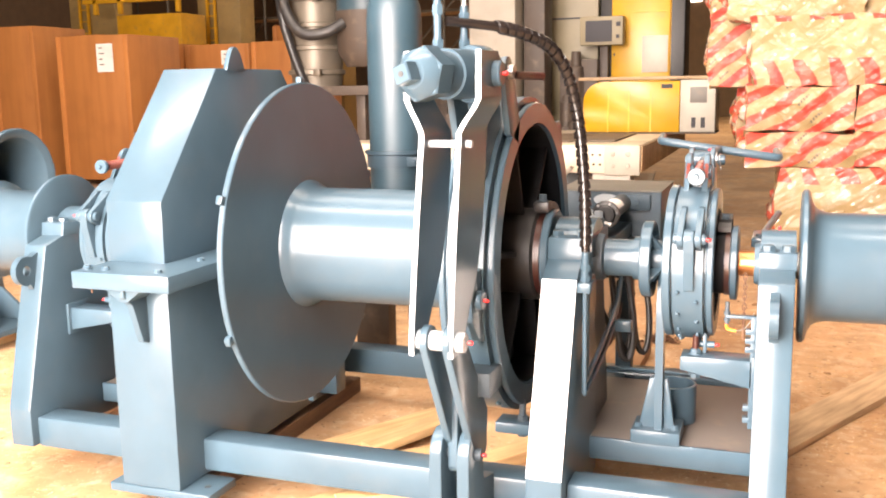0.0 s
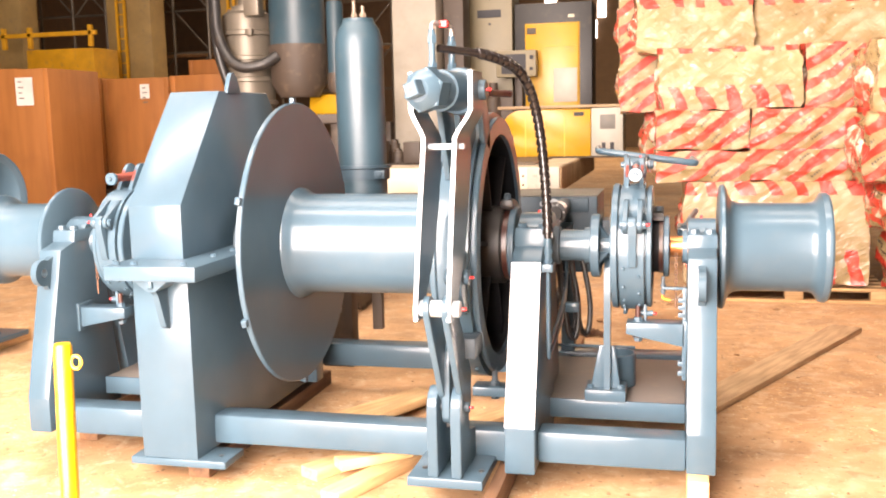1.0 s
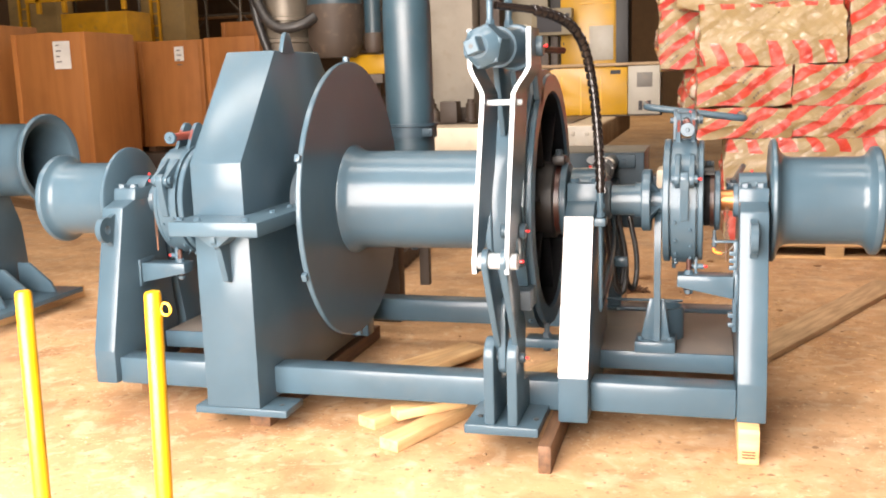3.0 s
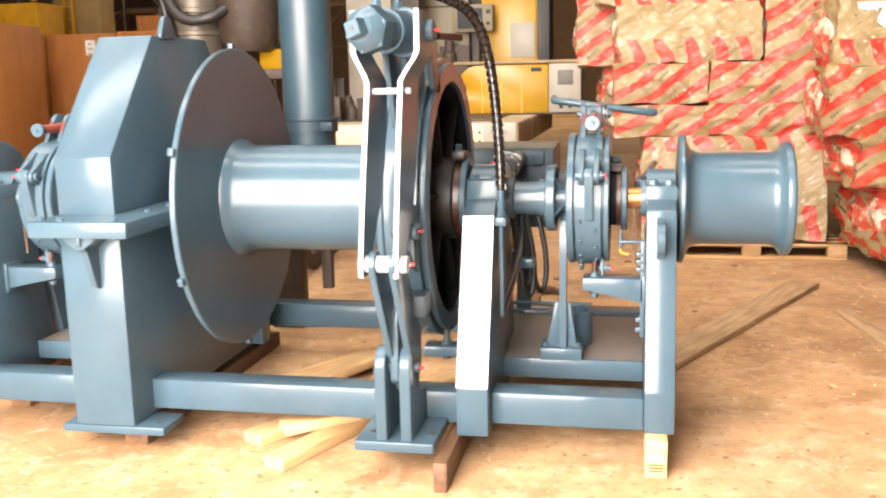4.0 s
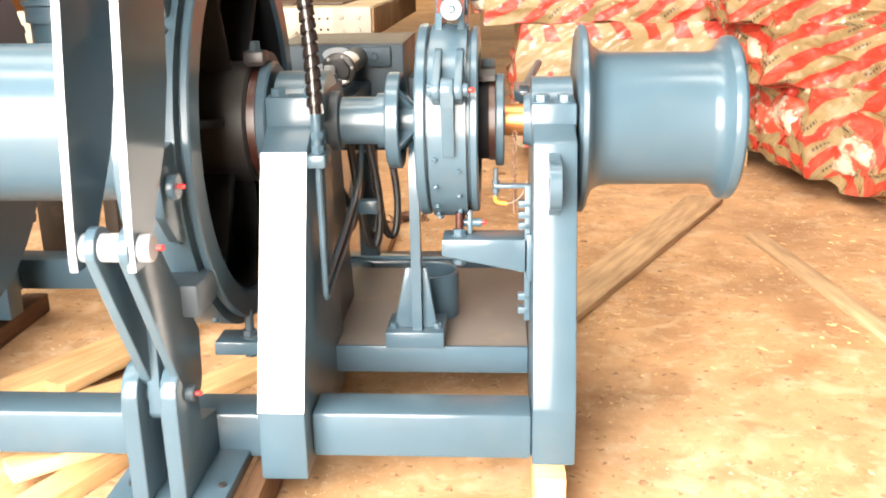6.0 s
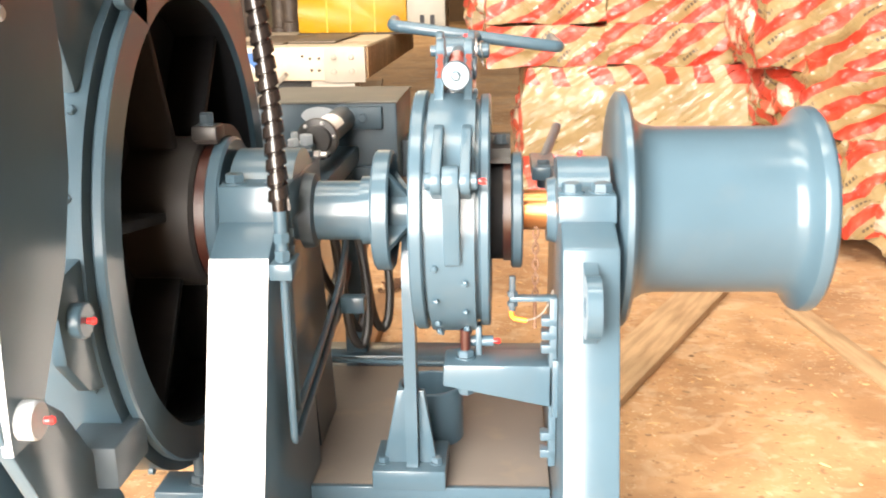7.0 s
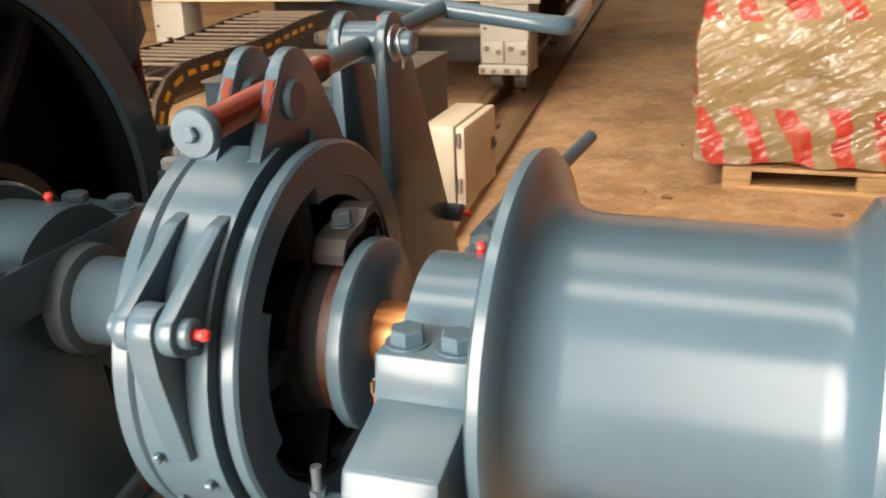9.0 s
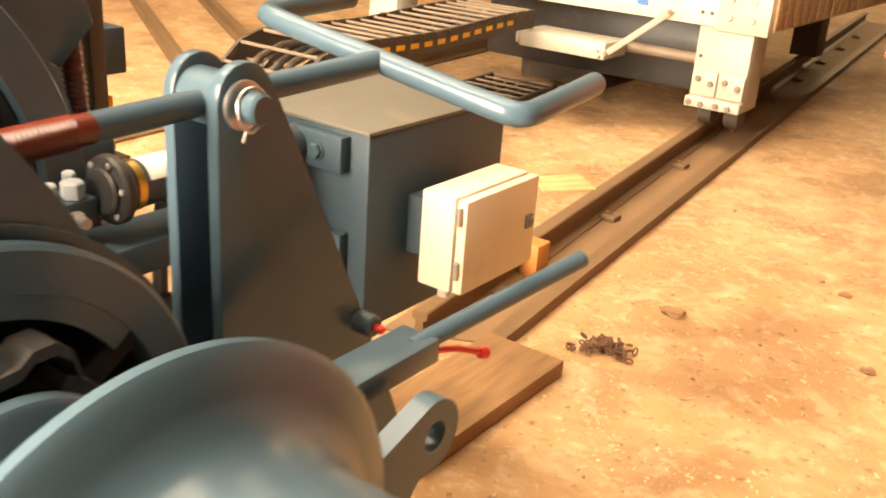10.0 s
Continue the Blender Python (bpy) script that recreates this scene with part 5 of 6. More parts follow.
# ---- gantry machine and its rails ----
def rail(name, a, b, h, w, label):
    a, b = Vector((*a, 0)), Vector((*b, 0))
    m = Matrix.Translation(a) @ Matrix.Rotation(math.atan2((b - a).y, (b - a).x), 4, "Z")
    n = (b - a).length
    bm = BM()
    prism(bm, [(-w, 0), (w, 0), (w, 0.015), (0.02, 0.03), (0.015, h - 0.035), (0.03, h - 0.028), (0.03, h - 0.005), (0.024, h), (-0.024, h), (-0.03, h - 0.005), (-0.03, h - 0.028), (-0.015, h - 0.035), (-0.02, 0.03), (-w, 0.015)], "x", 0, n, 0)
    ob = new(name, mesh_of(bm, name, M_rail))
    ob.matrix_basis = m
    return tagged(ob, label, "rail", "gantry rails")


rail("rail", (-1.235, 5.6), (-2.63, 17.2), 0.13, 0.055, "rusty steel gantry rail on the floor")
rail("rail", (-3.95, 5.6), (-5.05, 17.2), 0.15, 0.06, "rusty steel gantry rail on the floor")
bm = BM()
prism(bm, [(0, 0), (0.10, 0), (0.10, 0.012), (0.012, 0.012), (0.012, 0.05), (0, 0.05)], "x", 0, 11.5, 0)
ang = new("floor_edge_angle", mesh_of(bm, "floor_edge_angle", M_rail))
ang.matrix_basis = Matrix.Translation((-0.985, 5.75, 0)) @ Matrix.Rotation(math.atan2(11.4, -1.20), 4, "Z")
tagged(ang, "rusty steel angle along the rail bed", "rail", kind="structure")
bm = BM()
prism(bm, [(-1.01, 5.80), (-2.19, 17.2), (-2.78, 17.2), (-1.40, 5.60)], "z", -0.01, 0.008, 0)
solo("rail_bed", bm, M_bed, "dusty brown steel rail bed set in the floor", "floor", kind="structure")
for k in range(9):
    y = 6.1 + 1.15 * k
    x = -1.10 - (y - 5.6) * 0.112
    bm = BM()
    box(bm, (x - 0.11, y, 0.006), (x - 0.03, y + 0.08, 0.035), 0.004)
    bolt(bm, (x - 0.08, y + 0.04, 0.035), (0, 0, 1), 0.012, 0.014)
    solo("rail_clip", bm, M_rail, "rusty bolted rail clip", "clip", "rail clips")


def gantry():
    t = thing("cutting_gantry", (-2.9, 9.2, 0.15), "cream painted cutting gantry bridging two floor rails", "machine")
    bm = BM()
    box(bm, (-4.42, 9.0, 0.76), (-1.30, 9.75, 1.02), 0.01)
    beam = part("bridge_beam", bm, M_cream, t)
    bm = BM()
    box(bm, (-2.73, 9.752, 0.76), (-1.30, 13.0, 1.02), 0.01)
    part("deck", bm, M_cream, t)
    bm = BM()
    box(bm, (-1.62, 8.985, 0.745), (-1.295, 8.999, 1.01), 0.003)
    plate = part("end_plate", bm, M_offwhite, beam)
    for x in (-1.54, -1.40):
        for z in (0.83, 0.94):
            bm = BM()
            rod(bm, (x, 8.985, z), (x, 8.968, z), 0.022, seg=16, bev=0.006)
            part("bolt", bm, M_offwhite, plate)
    for x, z in ((-1.66, 0.84), (-1.72, 0.84), (-1.66, 0.93), (-1.73, 0.93), (-1.79, 0.95)):
        bm = BM()
        rod(bm, (x, 9.001, z), (x, 8.99, z), 0.012, seg=12)
        part("plug", bm, M_brown, beam)
    bm = BM()
    box(bm, (-2.42, 8.994, 0.83), (-2.09, 8.999, 0.98), 0)
    sign = part("warning_sign", bm, M_signblue, beam, "blue sign with a white triangle")
    bm = BM()
    prism(bm, [(-2.36, 0.832), (-2.16, 0.832), (-2.26, 0.978)], "y", 8.9915, 8.9935)
    part("triangle", bm, M_paper, sign)
    for k in range(2):
        bm = BM()
        box(bm, (-2.42 + 0.42 * k, 9.35 + 0.1 * k, 1.021 + 0.004 * k), (-2.02 + 0.42 * k, 10.75 + 0.1 * k, 1.036 + 0.004 * k), 0.003)
        part("top_tray", bm, M_tray, beam)
    for k in range(23):
        bm = BM()
        box(bm, (-1.2985, 9.06 + 0.17 * k, 0.77), (-1.280, 9.21 + 0.17 * k, 1.01), 0.004)
        part("side_slat", bm, M_plank, beam)
    bm = BM()
    box(bm, (-2.20, 12.6, 0.125), (-1.95, 12.85, 0.76), 0.006)
    part("rear_leg", bm, M_brown, t)
    for x0, x1 in ((-1.735, -1.385), (-4.45, -4.18)):
        bm = BM()
        box(bm, (x0, 9.03, 0.255), (x1, 9.30, 0.76), 0.006)
        leg = part("leg", bm, M_offwhite, t)
        bm = BM()
        rod(bm, (x0 + 0.035, 9.031, 0.57), (x0 + 0.035, 9.027, 0.57), 0.012, seg=14)
        part("bolt_hole", bm, M_ink, leg)
        for x in (x0 + 0.018, x1 - 0.155):
            bm = BM()
            box(bm, (x, 9.005, 0.33), (x + 0.155, 9.03, 0.485), 0.004)
            guard = part("wheel_guard", bm, M_offwhite, leg)
            bm = BM()
            box(bm, (x - 0.012, 8.945, 0.262), (x + 0.168, 9.03, 0.328), 0.008)
            part("guard_foot", bm, M_offwhite, guard)
            for bx, by, bz in ((x + 0.035, 9.005, 0.435), (x + 0.12, 9.005, 0.41), (x + 0.02, 8.945, 0.292), (x + 0.10, 8.945, 0.288)):
                bm = BM()
                rod(bm, (bx, by, bz), (bx, by - 0.018, bz), 0.019, seg=14, bev=0.005)
                part("bolt", bm, M_bar, guard)
            bm = BM()
            rod(bm, (x + 0.03, 9.16, 0.205), (x + 0.125, 9.16, 0.205), 0.075, seg=28, bev=0.006)
            part("wheel", bm, M_brown, leg)
    bm = BM()
    prism(bm, [(-1.900, 0.806), (-1.926, 0.834), (-2.244, 0.537), (-2.218, 0.509)], "y", -0.004, 0.004, 0.002)
    for v in bm.verts:
        v.co.y += 8.76 + (v.co.x + 2.24) * 0.69
    stay = part("diagonal_stay", bm, M_offwhite, t)
    for x, y, z in ((-1.92, 8.972, 0.816), (-2.225, 8.762, 0.524)):
        bm = BM()
        rod(bm, (x, y - 0.005, z), (x, y - 0.02, z), 0.014, seg=12, bev=0.003)
        part("bolt", bm, M_bar, stay)
    bm = BM()
    box(bm, (-2.875, 8.75, 0.483), (-2.23, 9.06, 0.590), 0.006)
    tray = part("cable_tray", bm, M_offwhite, t)
    for x, z in ((-2.262, 0.50), (-2.275, 0.535)):
        bm = BM()
        rod(bm, (x, 8.751, z), (x, 8.738, z), 0.009, seg=12)
        part("bolt", bm, M_bar, tray)
    bm = BM()
    box(bm, (-2.90, 8.742, 0.50), (-2.872, 8.79, 0.62), 0.006)
    part("tray_bracket", bm, M_offwhite, tray)
    bm = BM()
    rod(bm, (-2.45, 9.12, 0.535), (-1.74, 9.12, 0.535), 0.036, seg=24)
    part("cross_tube", bm, M_bar, t)
    # Black box added under the beam, standing in for the shade there.
    bm = BM()
    box(bm, (-3.6, 9.45, 0.25), (-1.79, 9.9, 0.757), 0.02)
    part("underbeam_shade_box", bm, M_black, t)
    return t


gantry()


def drag_chain():
    """A wide energy chain: the lower run over the floor, a bend, and the upper run back to the gantry."""
    t = thing("cable_drag_chain", (-2.95, 7.3, 0.0), "dark brown steel cable drag chain curled back on itself", "cable chain")
    line = [(9.3, 0.075)] + [(9.3 - 0.14 * k, 0.075) for k in range(1, 19)]
    line += [(6.66 - 0.29 * math.sin(radians(a)), 0.365 - 0.29 * math.cos(radians(a))) for a in range(12, 180, 24)]
    line += [(6.70 + 0.14 * k, 0.655 + 0.012 * math.cos(k * 0.5)) for k in range(0, 16)]
    pts = [Vector((-2.59 - 0.095 * (y - 6.45), y, z)) for y, z in line]
    def normal(k):
        d = pts[min(k + 1, len(pts) - 1)] - pts[max(k - 1, 0)]
        return Vector((0, -d.z, d.y)).normalized()
    for off in (0.0, -0.56):
        bm = BM()
        sweep(bm, [[p + Vector((off + dx, 0, 0)) + normal(k) * dn for dx, dn in ((-0.012, -0.06), (0.012, -0.06), (0.012, 0.06), (-0.012, 0.06))] for k, p in enumerate(pts)])
        side = part("side_link", bm, M_brown, t)
        for k in range(0, len(pts) - 1):
            bm = BM()
            a, b = pts[k].lerp(pts[k + 1], 0.08), pts[k].lerp(pts[k + 1], 0.9)
            sweep(bm, [[c + Vector((off + dx, 0, 0)) + normal(k) * dn for dx, dn in ((0.0125, 0.035), (0.018, 0.035), (0.018, 0.064), (0.0125, 0.064))] for c in (a, b)])
            part("link_rib", bm, M_brown, side)
        if off == 0.0:
            for k in range(23, len(pts) - 3):
                bm = BM()
                a, b = pts[k].lerp(pts[k + 1], 0.22), pts[k].lerp(pts[k + 1], 0.78)
                sweep(bm, [[c + Vector((dx, 0, 0)) + normal(k) * dn for dx, dn in ((0.0122, -0.014), (0.0145, -0.014), (0.0145, 0.014), (0.0122, 0.014))] for c in (a, b)])
                part("yellow_slot", bm, M_amber, side)
    for k in range(0, len(pts)):
        for dn in (0.05, -0.05):
            bm = BM()
            c = pts[k] + normal(k) * dn
            rod(bm, c + Vector((-0.012, 0, 0)), c + Vector((-0.548, 0, 0)), 0.009, seg=8)
            part("cross_bar", bm, M_bar, t)
    for n, o in enumerate((-0.10, -0.19, -0.27, -0.36, -0.45)):
        bm = BM()
        tube(bm, [p + Vector((o + 0.02 * math.sin(k * 0.4 + n), 0, 0)) - normal(k) * 0.012 for k, p in enumerate(pts)], 0.02, 8, 0)
        part("cable", bm, (M_hose, M_brown, M_black)[n % 3], t)
    return t


drag_chain()


# ---- far machines ----
def welding_unit():
    t = thing("welding_unit", (-1.5, 11.3, 0.0), "yellow and white welding power source on the gantry deck", "machine")
    bm = BM()
    prism(bm, [(-2.23, 1.04), (-2.23, 1.25)] + [(-2.0 + 0.23 * math.cos(radians(a)), 1.37 + 0.23 * math.sin(radians(a))) for a in range(170, 89, -10)] + [(-1.16, 1.60), (-1.16, 1.04)], "y", 11.0, 11.6, 0.01)
    part("yellow_cover", bm, M_yellow, t)
    bm = BM()
    box(bm, (-1.155, 10.99, 1.04), (-0.78, 11.61, 1.61), 0.01)
    end = part("end_panel", bm, M_offwhite, t)
    bm = BM()
    box(bm, (-1.05, 10.985, 1.36), (-0.87, 10.992, 1.53), 0.002)
    part("vent_grille", bm, M_grey, end)
    for x in (-1.03, -0.93):
        bm = BM()
        box(bm, (x, 10.984, 1.09), (x + 0.045, 10.99, 1.20), 0, None)
        part("printed_bar", bm, M_ink, end)
    bm = BM()
    box(bm, (-1.36, 10.994, 1.52), (-1.24, 10.999, 1.565), 0)
    part("maker_badge", bm, M_ink, t)
    bm = BM()
    box(bm, (-2.28, 10.98, 1.615), (-0.77, 11.62, 1.65), 0.004)
    part("top_board", bm, M_plank, t)
    bm = BM()
    box(bm, (-2.24, 10.985, 1.022), (-0.77, 11.615, 1.038), 0.004)
    part("skid_plate", bm, M_brown, t)
    for x in (-1.95, -1.72, -1.48):
        bm = BM()
        box(bm, (x, 10.99, 1.02), (x + 0.012, 10.999, 1.5), 0)
        part("panel_joint", bm, M_amber, t)
    return t


welding_unit()


def cabinet(name, a, b, material, label, extras=()):
    t = thing(name, ((a[0] + b[0]) / 2, (a[1] + b[1]) / 2, a[2]), label, "cabinet")
    bm = BM()
    box(bm, a, b, 0.012)
    part("body", bm, material, t)
    for nm, x0, z0, x1, z1, m in extras:
        bm = BM()
        box(bm, (x0, a[1] - 0.012, z0), (x1, a[1] - 0.002, z1), 0.002)
        part(nm, bm, m, t)
    return t


cabinet("electrical_cabinet", (-2.27, 12.25, 1.022), (-1.25, 12.85, 3.0), M_black, "tall black electrical cabinet with a yellow front panel", [("yellow_panel", -2.13, 1.06, -1.41, 2.74, M_yellow), ("small_plate", -1.56, 2.80, -1.48, 2.84, M_cream)])
cabinet("cabinet_door", (-2.12, 12.205, 1.07), (-1.42, 12.234, 2.73), M_yellow, "yellow door leaf with a paper sheet on a cabinet", [("paper_sheet", -1.75, 1.71, -1.44, 2.15, M_offwhite), ("maker_badge", -2.10, 2.60, -1.98, 2.68, M_brown), ("vent_slot", -1.87, 2.43, -1.70, 2.44, M_amber), ("vent_slot", -1.58, 2.43, -1.45, 2.44, M_amber), ("door_lock", -2.10, 1.92, -2.08, 1.95, M_ink)])
cabinet("electrical_cabinet", (-2.92, 12.3, 1.022), (-2.31, 12.9, 3.62), M_khaki, "tall grey-beige electrical cabinet with a dark slot", [("dark_slot", -2.78, 2.85, -2.46, 2.95, M_ink), ("lock", -2.63, 2.75, -2.60, 2.78, M_ink), ("lock", -2.63, 3.08, -2.59, 3.12, M_ink), ("lower_gap", -2.92, 2.385, -2.31, 2.405, M_ink)])


def console():
    t = thing("operator_console", (-2.1, 12.15, 1.022), "white operator console with a dark screen on a steel post", "console")
    bm = BM()
    box(bm, (-2.46, 11.9, 2.04), (-1.94, 12.1, 2.38), 0.012)
    face = part("panel", bm, M_khaki, t)
    for nm, x0, z0, x1, z1 in (("screen", -2.39, 2.08, -2.07, 2.33), ("knob", -2.02, 2.26, -1.97, 2.31), ("knob", -2.02, 2.12, -1.98, 2.16)):
        bm = BM()
        box(bm, (x0, 11.888, z0), (x1, 11.898, z1), 0.002)
        part(nm, bm, M_ink, face)
    bm = BM()
    box(bm, (-2.25, 12.1, 1.022), (-2.15, 12.2, 2.3), 0.008)
    part("post", bm, M_brown, t)


console()
bm = BM()
box(bm, (-3.65, 11.2, 0.0), (-3.08, 11.8, 9.55), 0.02)
solo("wall_pier", bm, M_pier, "white painted building pier", "pier", kind="structure")
cabinet("steel_stanchion", (-3.06, 11.5, 0.0), (-2.80, 11.9, 9.5), M_brown, "dark brown steel stanchion beside the pier")


def clutter(name, seed, at, size, n, material, label, category):
    rng = random.Random(seed)
    t = thing(name, at, label, category)
    for _ in range(n):
        c = [at[k] + rng.uniform(-0.5, 0.5) * size[k] for k in (0, 1)]
        h, w = rng.uniform(0.25, 1.0) * size[2], rng.uniform(0.04, 0.14)
        bm = BM()
        if rng.random() < 0.5:
            box(bm, (c[0] - w, c[1] - w, at[2]), (c[0] + w, c[1] + w, at[2] + h), 0.008)
            part("housing", bm, material, t)
        else:
            turned(bm, [(at[2], w * 0.9), (at[2] + 0.1 * h, w * 0.9), (at[2] + 0.12 * h, w * 0.7), (at[2] + 0.8 * h, w * 0.7), (at[2] + 0.82 * h, w * 0.5), (at[2] + h, w * 0.45)], "z", c, 20)
            part("motor", bm, material, t)
    return t


cabinet("machine_bed", (-3.6, 10.0, 0.0), (-2.85, 10.7, 1.02), M_brown, "dark steel bed under the machine head")
clutter("machine_tool", 3, (-3.2, 10.3, 1.022), (0.6, 0.5, 0.30), 7, M_brown, "dark greasy machine head on its steel bed", "machine")
clutter("machine_tool", 4, (-2.5, 12.0, 1.022), (0.3, 0.2, 1.0), 14, M_brown, "dark machinery on the deck behind the welding unit", "machine")
clutter("machine_tool", 6, (-4.1, 11.2, 0.0), (1.0, 0.6, 1.7), 12, M_brown, "dark machinery beside the pier", "machine")


def fume_unit():
    t = thing("flux_recovery_unit", (-4.1, 9.62, 1.021), "silvery flux drum with blue canisters on a dark frame", "machine")
    bm = BM()
    prof = [(1.60, 0.0), (1.60, 0.27)]
    for z in (1.72, 1.98, 2.22, 2.50):
        prof += [(z, 0.285), (z + 0.01, 0.315), (z + 0.05, 0.315), (z + 0.06, 0.285), (z + 0.14, 0.29)]
    prof += [(2.74, 0.28), (2.78, 0.22), (2.80, 0.22), (2.80, 0.17), (2.84, 0.17), (2.84, 0.10), (2.95, 0.085), (2.97, 0.12), (3.02, 0.12), (3.03, 0.10), (3.20, 0.27), (3.24, 0.29), (3.8, 0.29), (3.8, 0.0)]
    turned(bm, prof, "z", (-4.96, 9.8), 40)
    drum = part("flux_drum", bm, M_galv, t)
    for z in (1.745, 2.525):
        bm = BM()
        box(bm, (-4.84, 9.46, z - 0.035), (-4.76, 9.52, z + 0.035), 0.006)
        part("clamp", bm, M_galv, drum)
    bm = BM()
    box(bm, (-4.84, 9.45, 2.70), (-4.66, 9.60, 3.14), 0.01)
    part("control_box", bm, M_galv, t)
    bm = BM()
    turned(bm, [(2.38, 0.0), (2.38, 0.31), (3.4, 0.31), (3.4, 0.0)], "z", (-4.33, 9.75), 40)
    part("blue_canister", bm, M_cyan, t)
    bm = BM()
    turned(bm, [(1.80, 0.0), (1.80, 0.22), (1.95, 0.31), (2.38, 0.33), (2.38, 0.0)], "z", (-4.33, 9.75), 40)
    part("hopper", bm, M_brown, t)
    bm = BM()
    turned(bm, [(2.06, 0.0), (2.06, 0.095), (2.80, 0.095), (2.84, 0.08), (2.84, 0.0)], "z", (-3.88, 9.75), 32)
    tube_part = part("blue_tube", bm, M_cyan, t)
    bm = BM()
    turned(bm, [(2.842, 0.0), (2.842, 0.085), (2.90, 0.10), (2.96, 0.10), (2.98, 0.085), (3.25, 0.085), (3.27, 0.11), (3.6, 0.11), (3.6, 0.0)], "z", (-3.88, 9.75), 32)
    part("tube_head", bm, M_brown, tube_part)
    bm = BM()
    turned(bm, [(1.84, 0.0), (1.84, 0.08), (1.90, 0.105), (2.058, 0.105), (2.058, 0.0)], "z", (-3.88, 9.75), 32)
    part("tube_foot", bm, M_brown, tube_part)
    bm = BM()
    tube(bm, [(-5.15, 9.4, 2.9), (-5.12, 9.35, 2.45), (-4.9, 9.3, 2.12), (-4.6, 9.35, 2.14), (-4.45, 9.45, 2.25)], 0.06, 12)
    part("rubber_hose", bm, M_black, t)
    bm = BM()
    tube(bm, [(-5.2, 9.45, 3.2), (-5.18, 9.4, 2.4), (-5.05, 9.45, 1.9), (-4.95, 9.5, 1.6)], 0.05, 12)
    part("rubber_hose", bm, M_black, t)
    bm = BM()
    for x in (-4.33, -3.85):
        box(bm, (x - 0.05, 9.55, 1.021), (x + 0.05, 9.70, 1.50), 0.004)
    box(bm, (-5.26, 9.48, 1.50), (-3.7, 10.16, 1.60), 0.004)
    part("stand", bm, M_brown, t)
    bm = BM()
    box(bm, (-4.29, 9.92, 1.602), (-3.55, 10.3, 1.83), 0.02)
    part("yellow_housing", bm, M_yellow, t)
    return t


fume_unit()


def crate(x0, x1, y0, y1, z0, z1, sheet=None):
    t = thing("plywood_crate", ((x0 + x1) / 2, (y0 + y1) / 2, z0), "closed orange-brown plywood shipping crate", "crate", "plywood crates")
    bm = BM()
    box(bm, (x0, y0, z0 + 0.1), (x1, y1, z1), 0.006)
    part("body", bm, M_ply, t)
    for x in (x0, x1 - 0.09):
        bm = BM()
        box(bm, (x - 0.002, y0 - 0.018, z0 + 0.1), (x + 0.09, y0 - 0.001, z1 - 0.002), 0.003)
        part("batten", bm, M_ply, t)
    for x in (x0 + 0.05, x1 - 0.2):
        bm = BM()
        box(bm, (x, y0 + 0.02, z0), (x + 0.15, y1 - 0.02, z0 + 0.1), 0.004)
        part("skid", bm, M_beamwood, t)
    if sheet:
        bm = BM()
        box(bm, (sheet[0], y0 - 0.022, sheet[2]), (sheet[1], y0 - 0.0195, sheet[3]), 0)
        s = part("paper_sheet", bm, M_paper, t, "white paper sheet")
        for k in range(4):
            bm = BM()
            zz = sheet[3] - 0.08 - 0.09 * k
            box(bm, (sheet[0] + 0.05, y0 - 0.0235, zz), (sheet[0] + 0.12 + 0.03 * (k % 2), y0 - 0.0222, zz + 0.02), 0)
            part("printed_bar", bm, M_grey, s)
    return t


crate(-13.3, -12.35, 13.6, 14.9, 0.0, 2.72)
crate(-12.3, -11.75, 14.6, 15.6, 0.0, 2.6)
crate(-11.7, -10.25, 13.4, 14.8, 0.0, 2.50, (-10.88, -10.55, 1.90, 2.36))
bm = BM()
box(bm, (-15.0, 15.6, 0.0), (-8.4, 18.0, 0.30), 0.01)
solo("loading_platform", bm, M_brown, "low dark steel platform under the crates", "platform")
crate(-11.9, -11.0, 16.0, 17.4, 0.305, 2.46)
crate(-10.95, -9.55, 16.0, 17.4, 0.305, 2.43, (-10.15, -9.95, 2.04, 2.31))
crate(-9.5, -8.35, 16.0, 17.4, 0.305, 2.45)
crate(-10.4, -9.5, 18.4, 19.2, 0.0, 2.9)
rail("rail", (-4.2, 7.2), (-12.5, 12.2), 0.12, 0.06, "rusty steel rail on the floor")
rail("rail", (-4.6, 8.2), (-12.5, 13.2), 0.12, 0.06, "rusty steel rail on the floor")


def hall_column(x, y, w):
    t = thing("hall_column", (x, y, 0), "yellowed steel hall column with a ladder", "column", "hall columns")
    bm = BM()
    box(bm, (x - w, y, 0), (x + w, y + 0.7, 9.5), 0.02)
    part("shaft", bm, M_column, t)
    for s in (-0.35, 0.0):
        bm = BM()
        box(bm, (x + s * w - 0.03, y - 0.2, 2.4), (x + s * w + 0.03, y - 0.14, 9.4), 0)
        part("ladder_stile", bm, M_amber, t)
    for k in range(22):
        bm = BM()
        box(bm, (x - 0.35 * w, y - 0.19, 2.5 + 0.3 * k), (x, y - 0.16, 2.53 + 0.3 * k), 0)
        part("ladder_rung", bm, M_amber, t)
    return t


for x, w in ((-17.6, 0.75), (-13.7, 0.62), (-10.7, 0.45)):
    hall_column(x, 21.5, w)


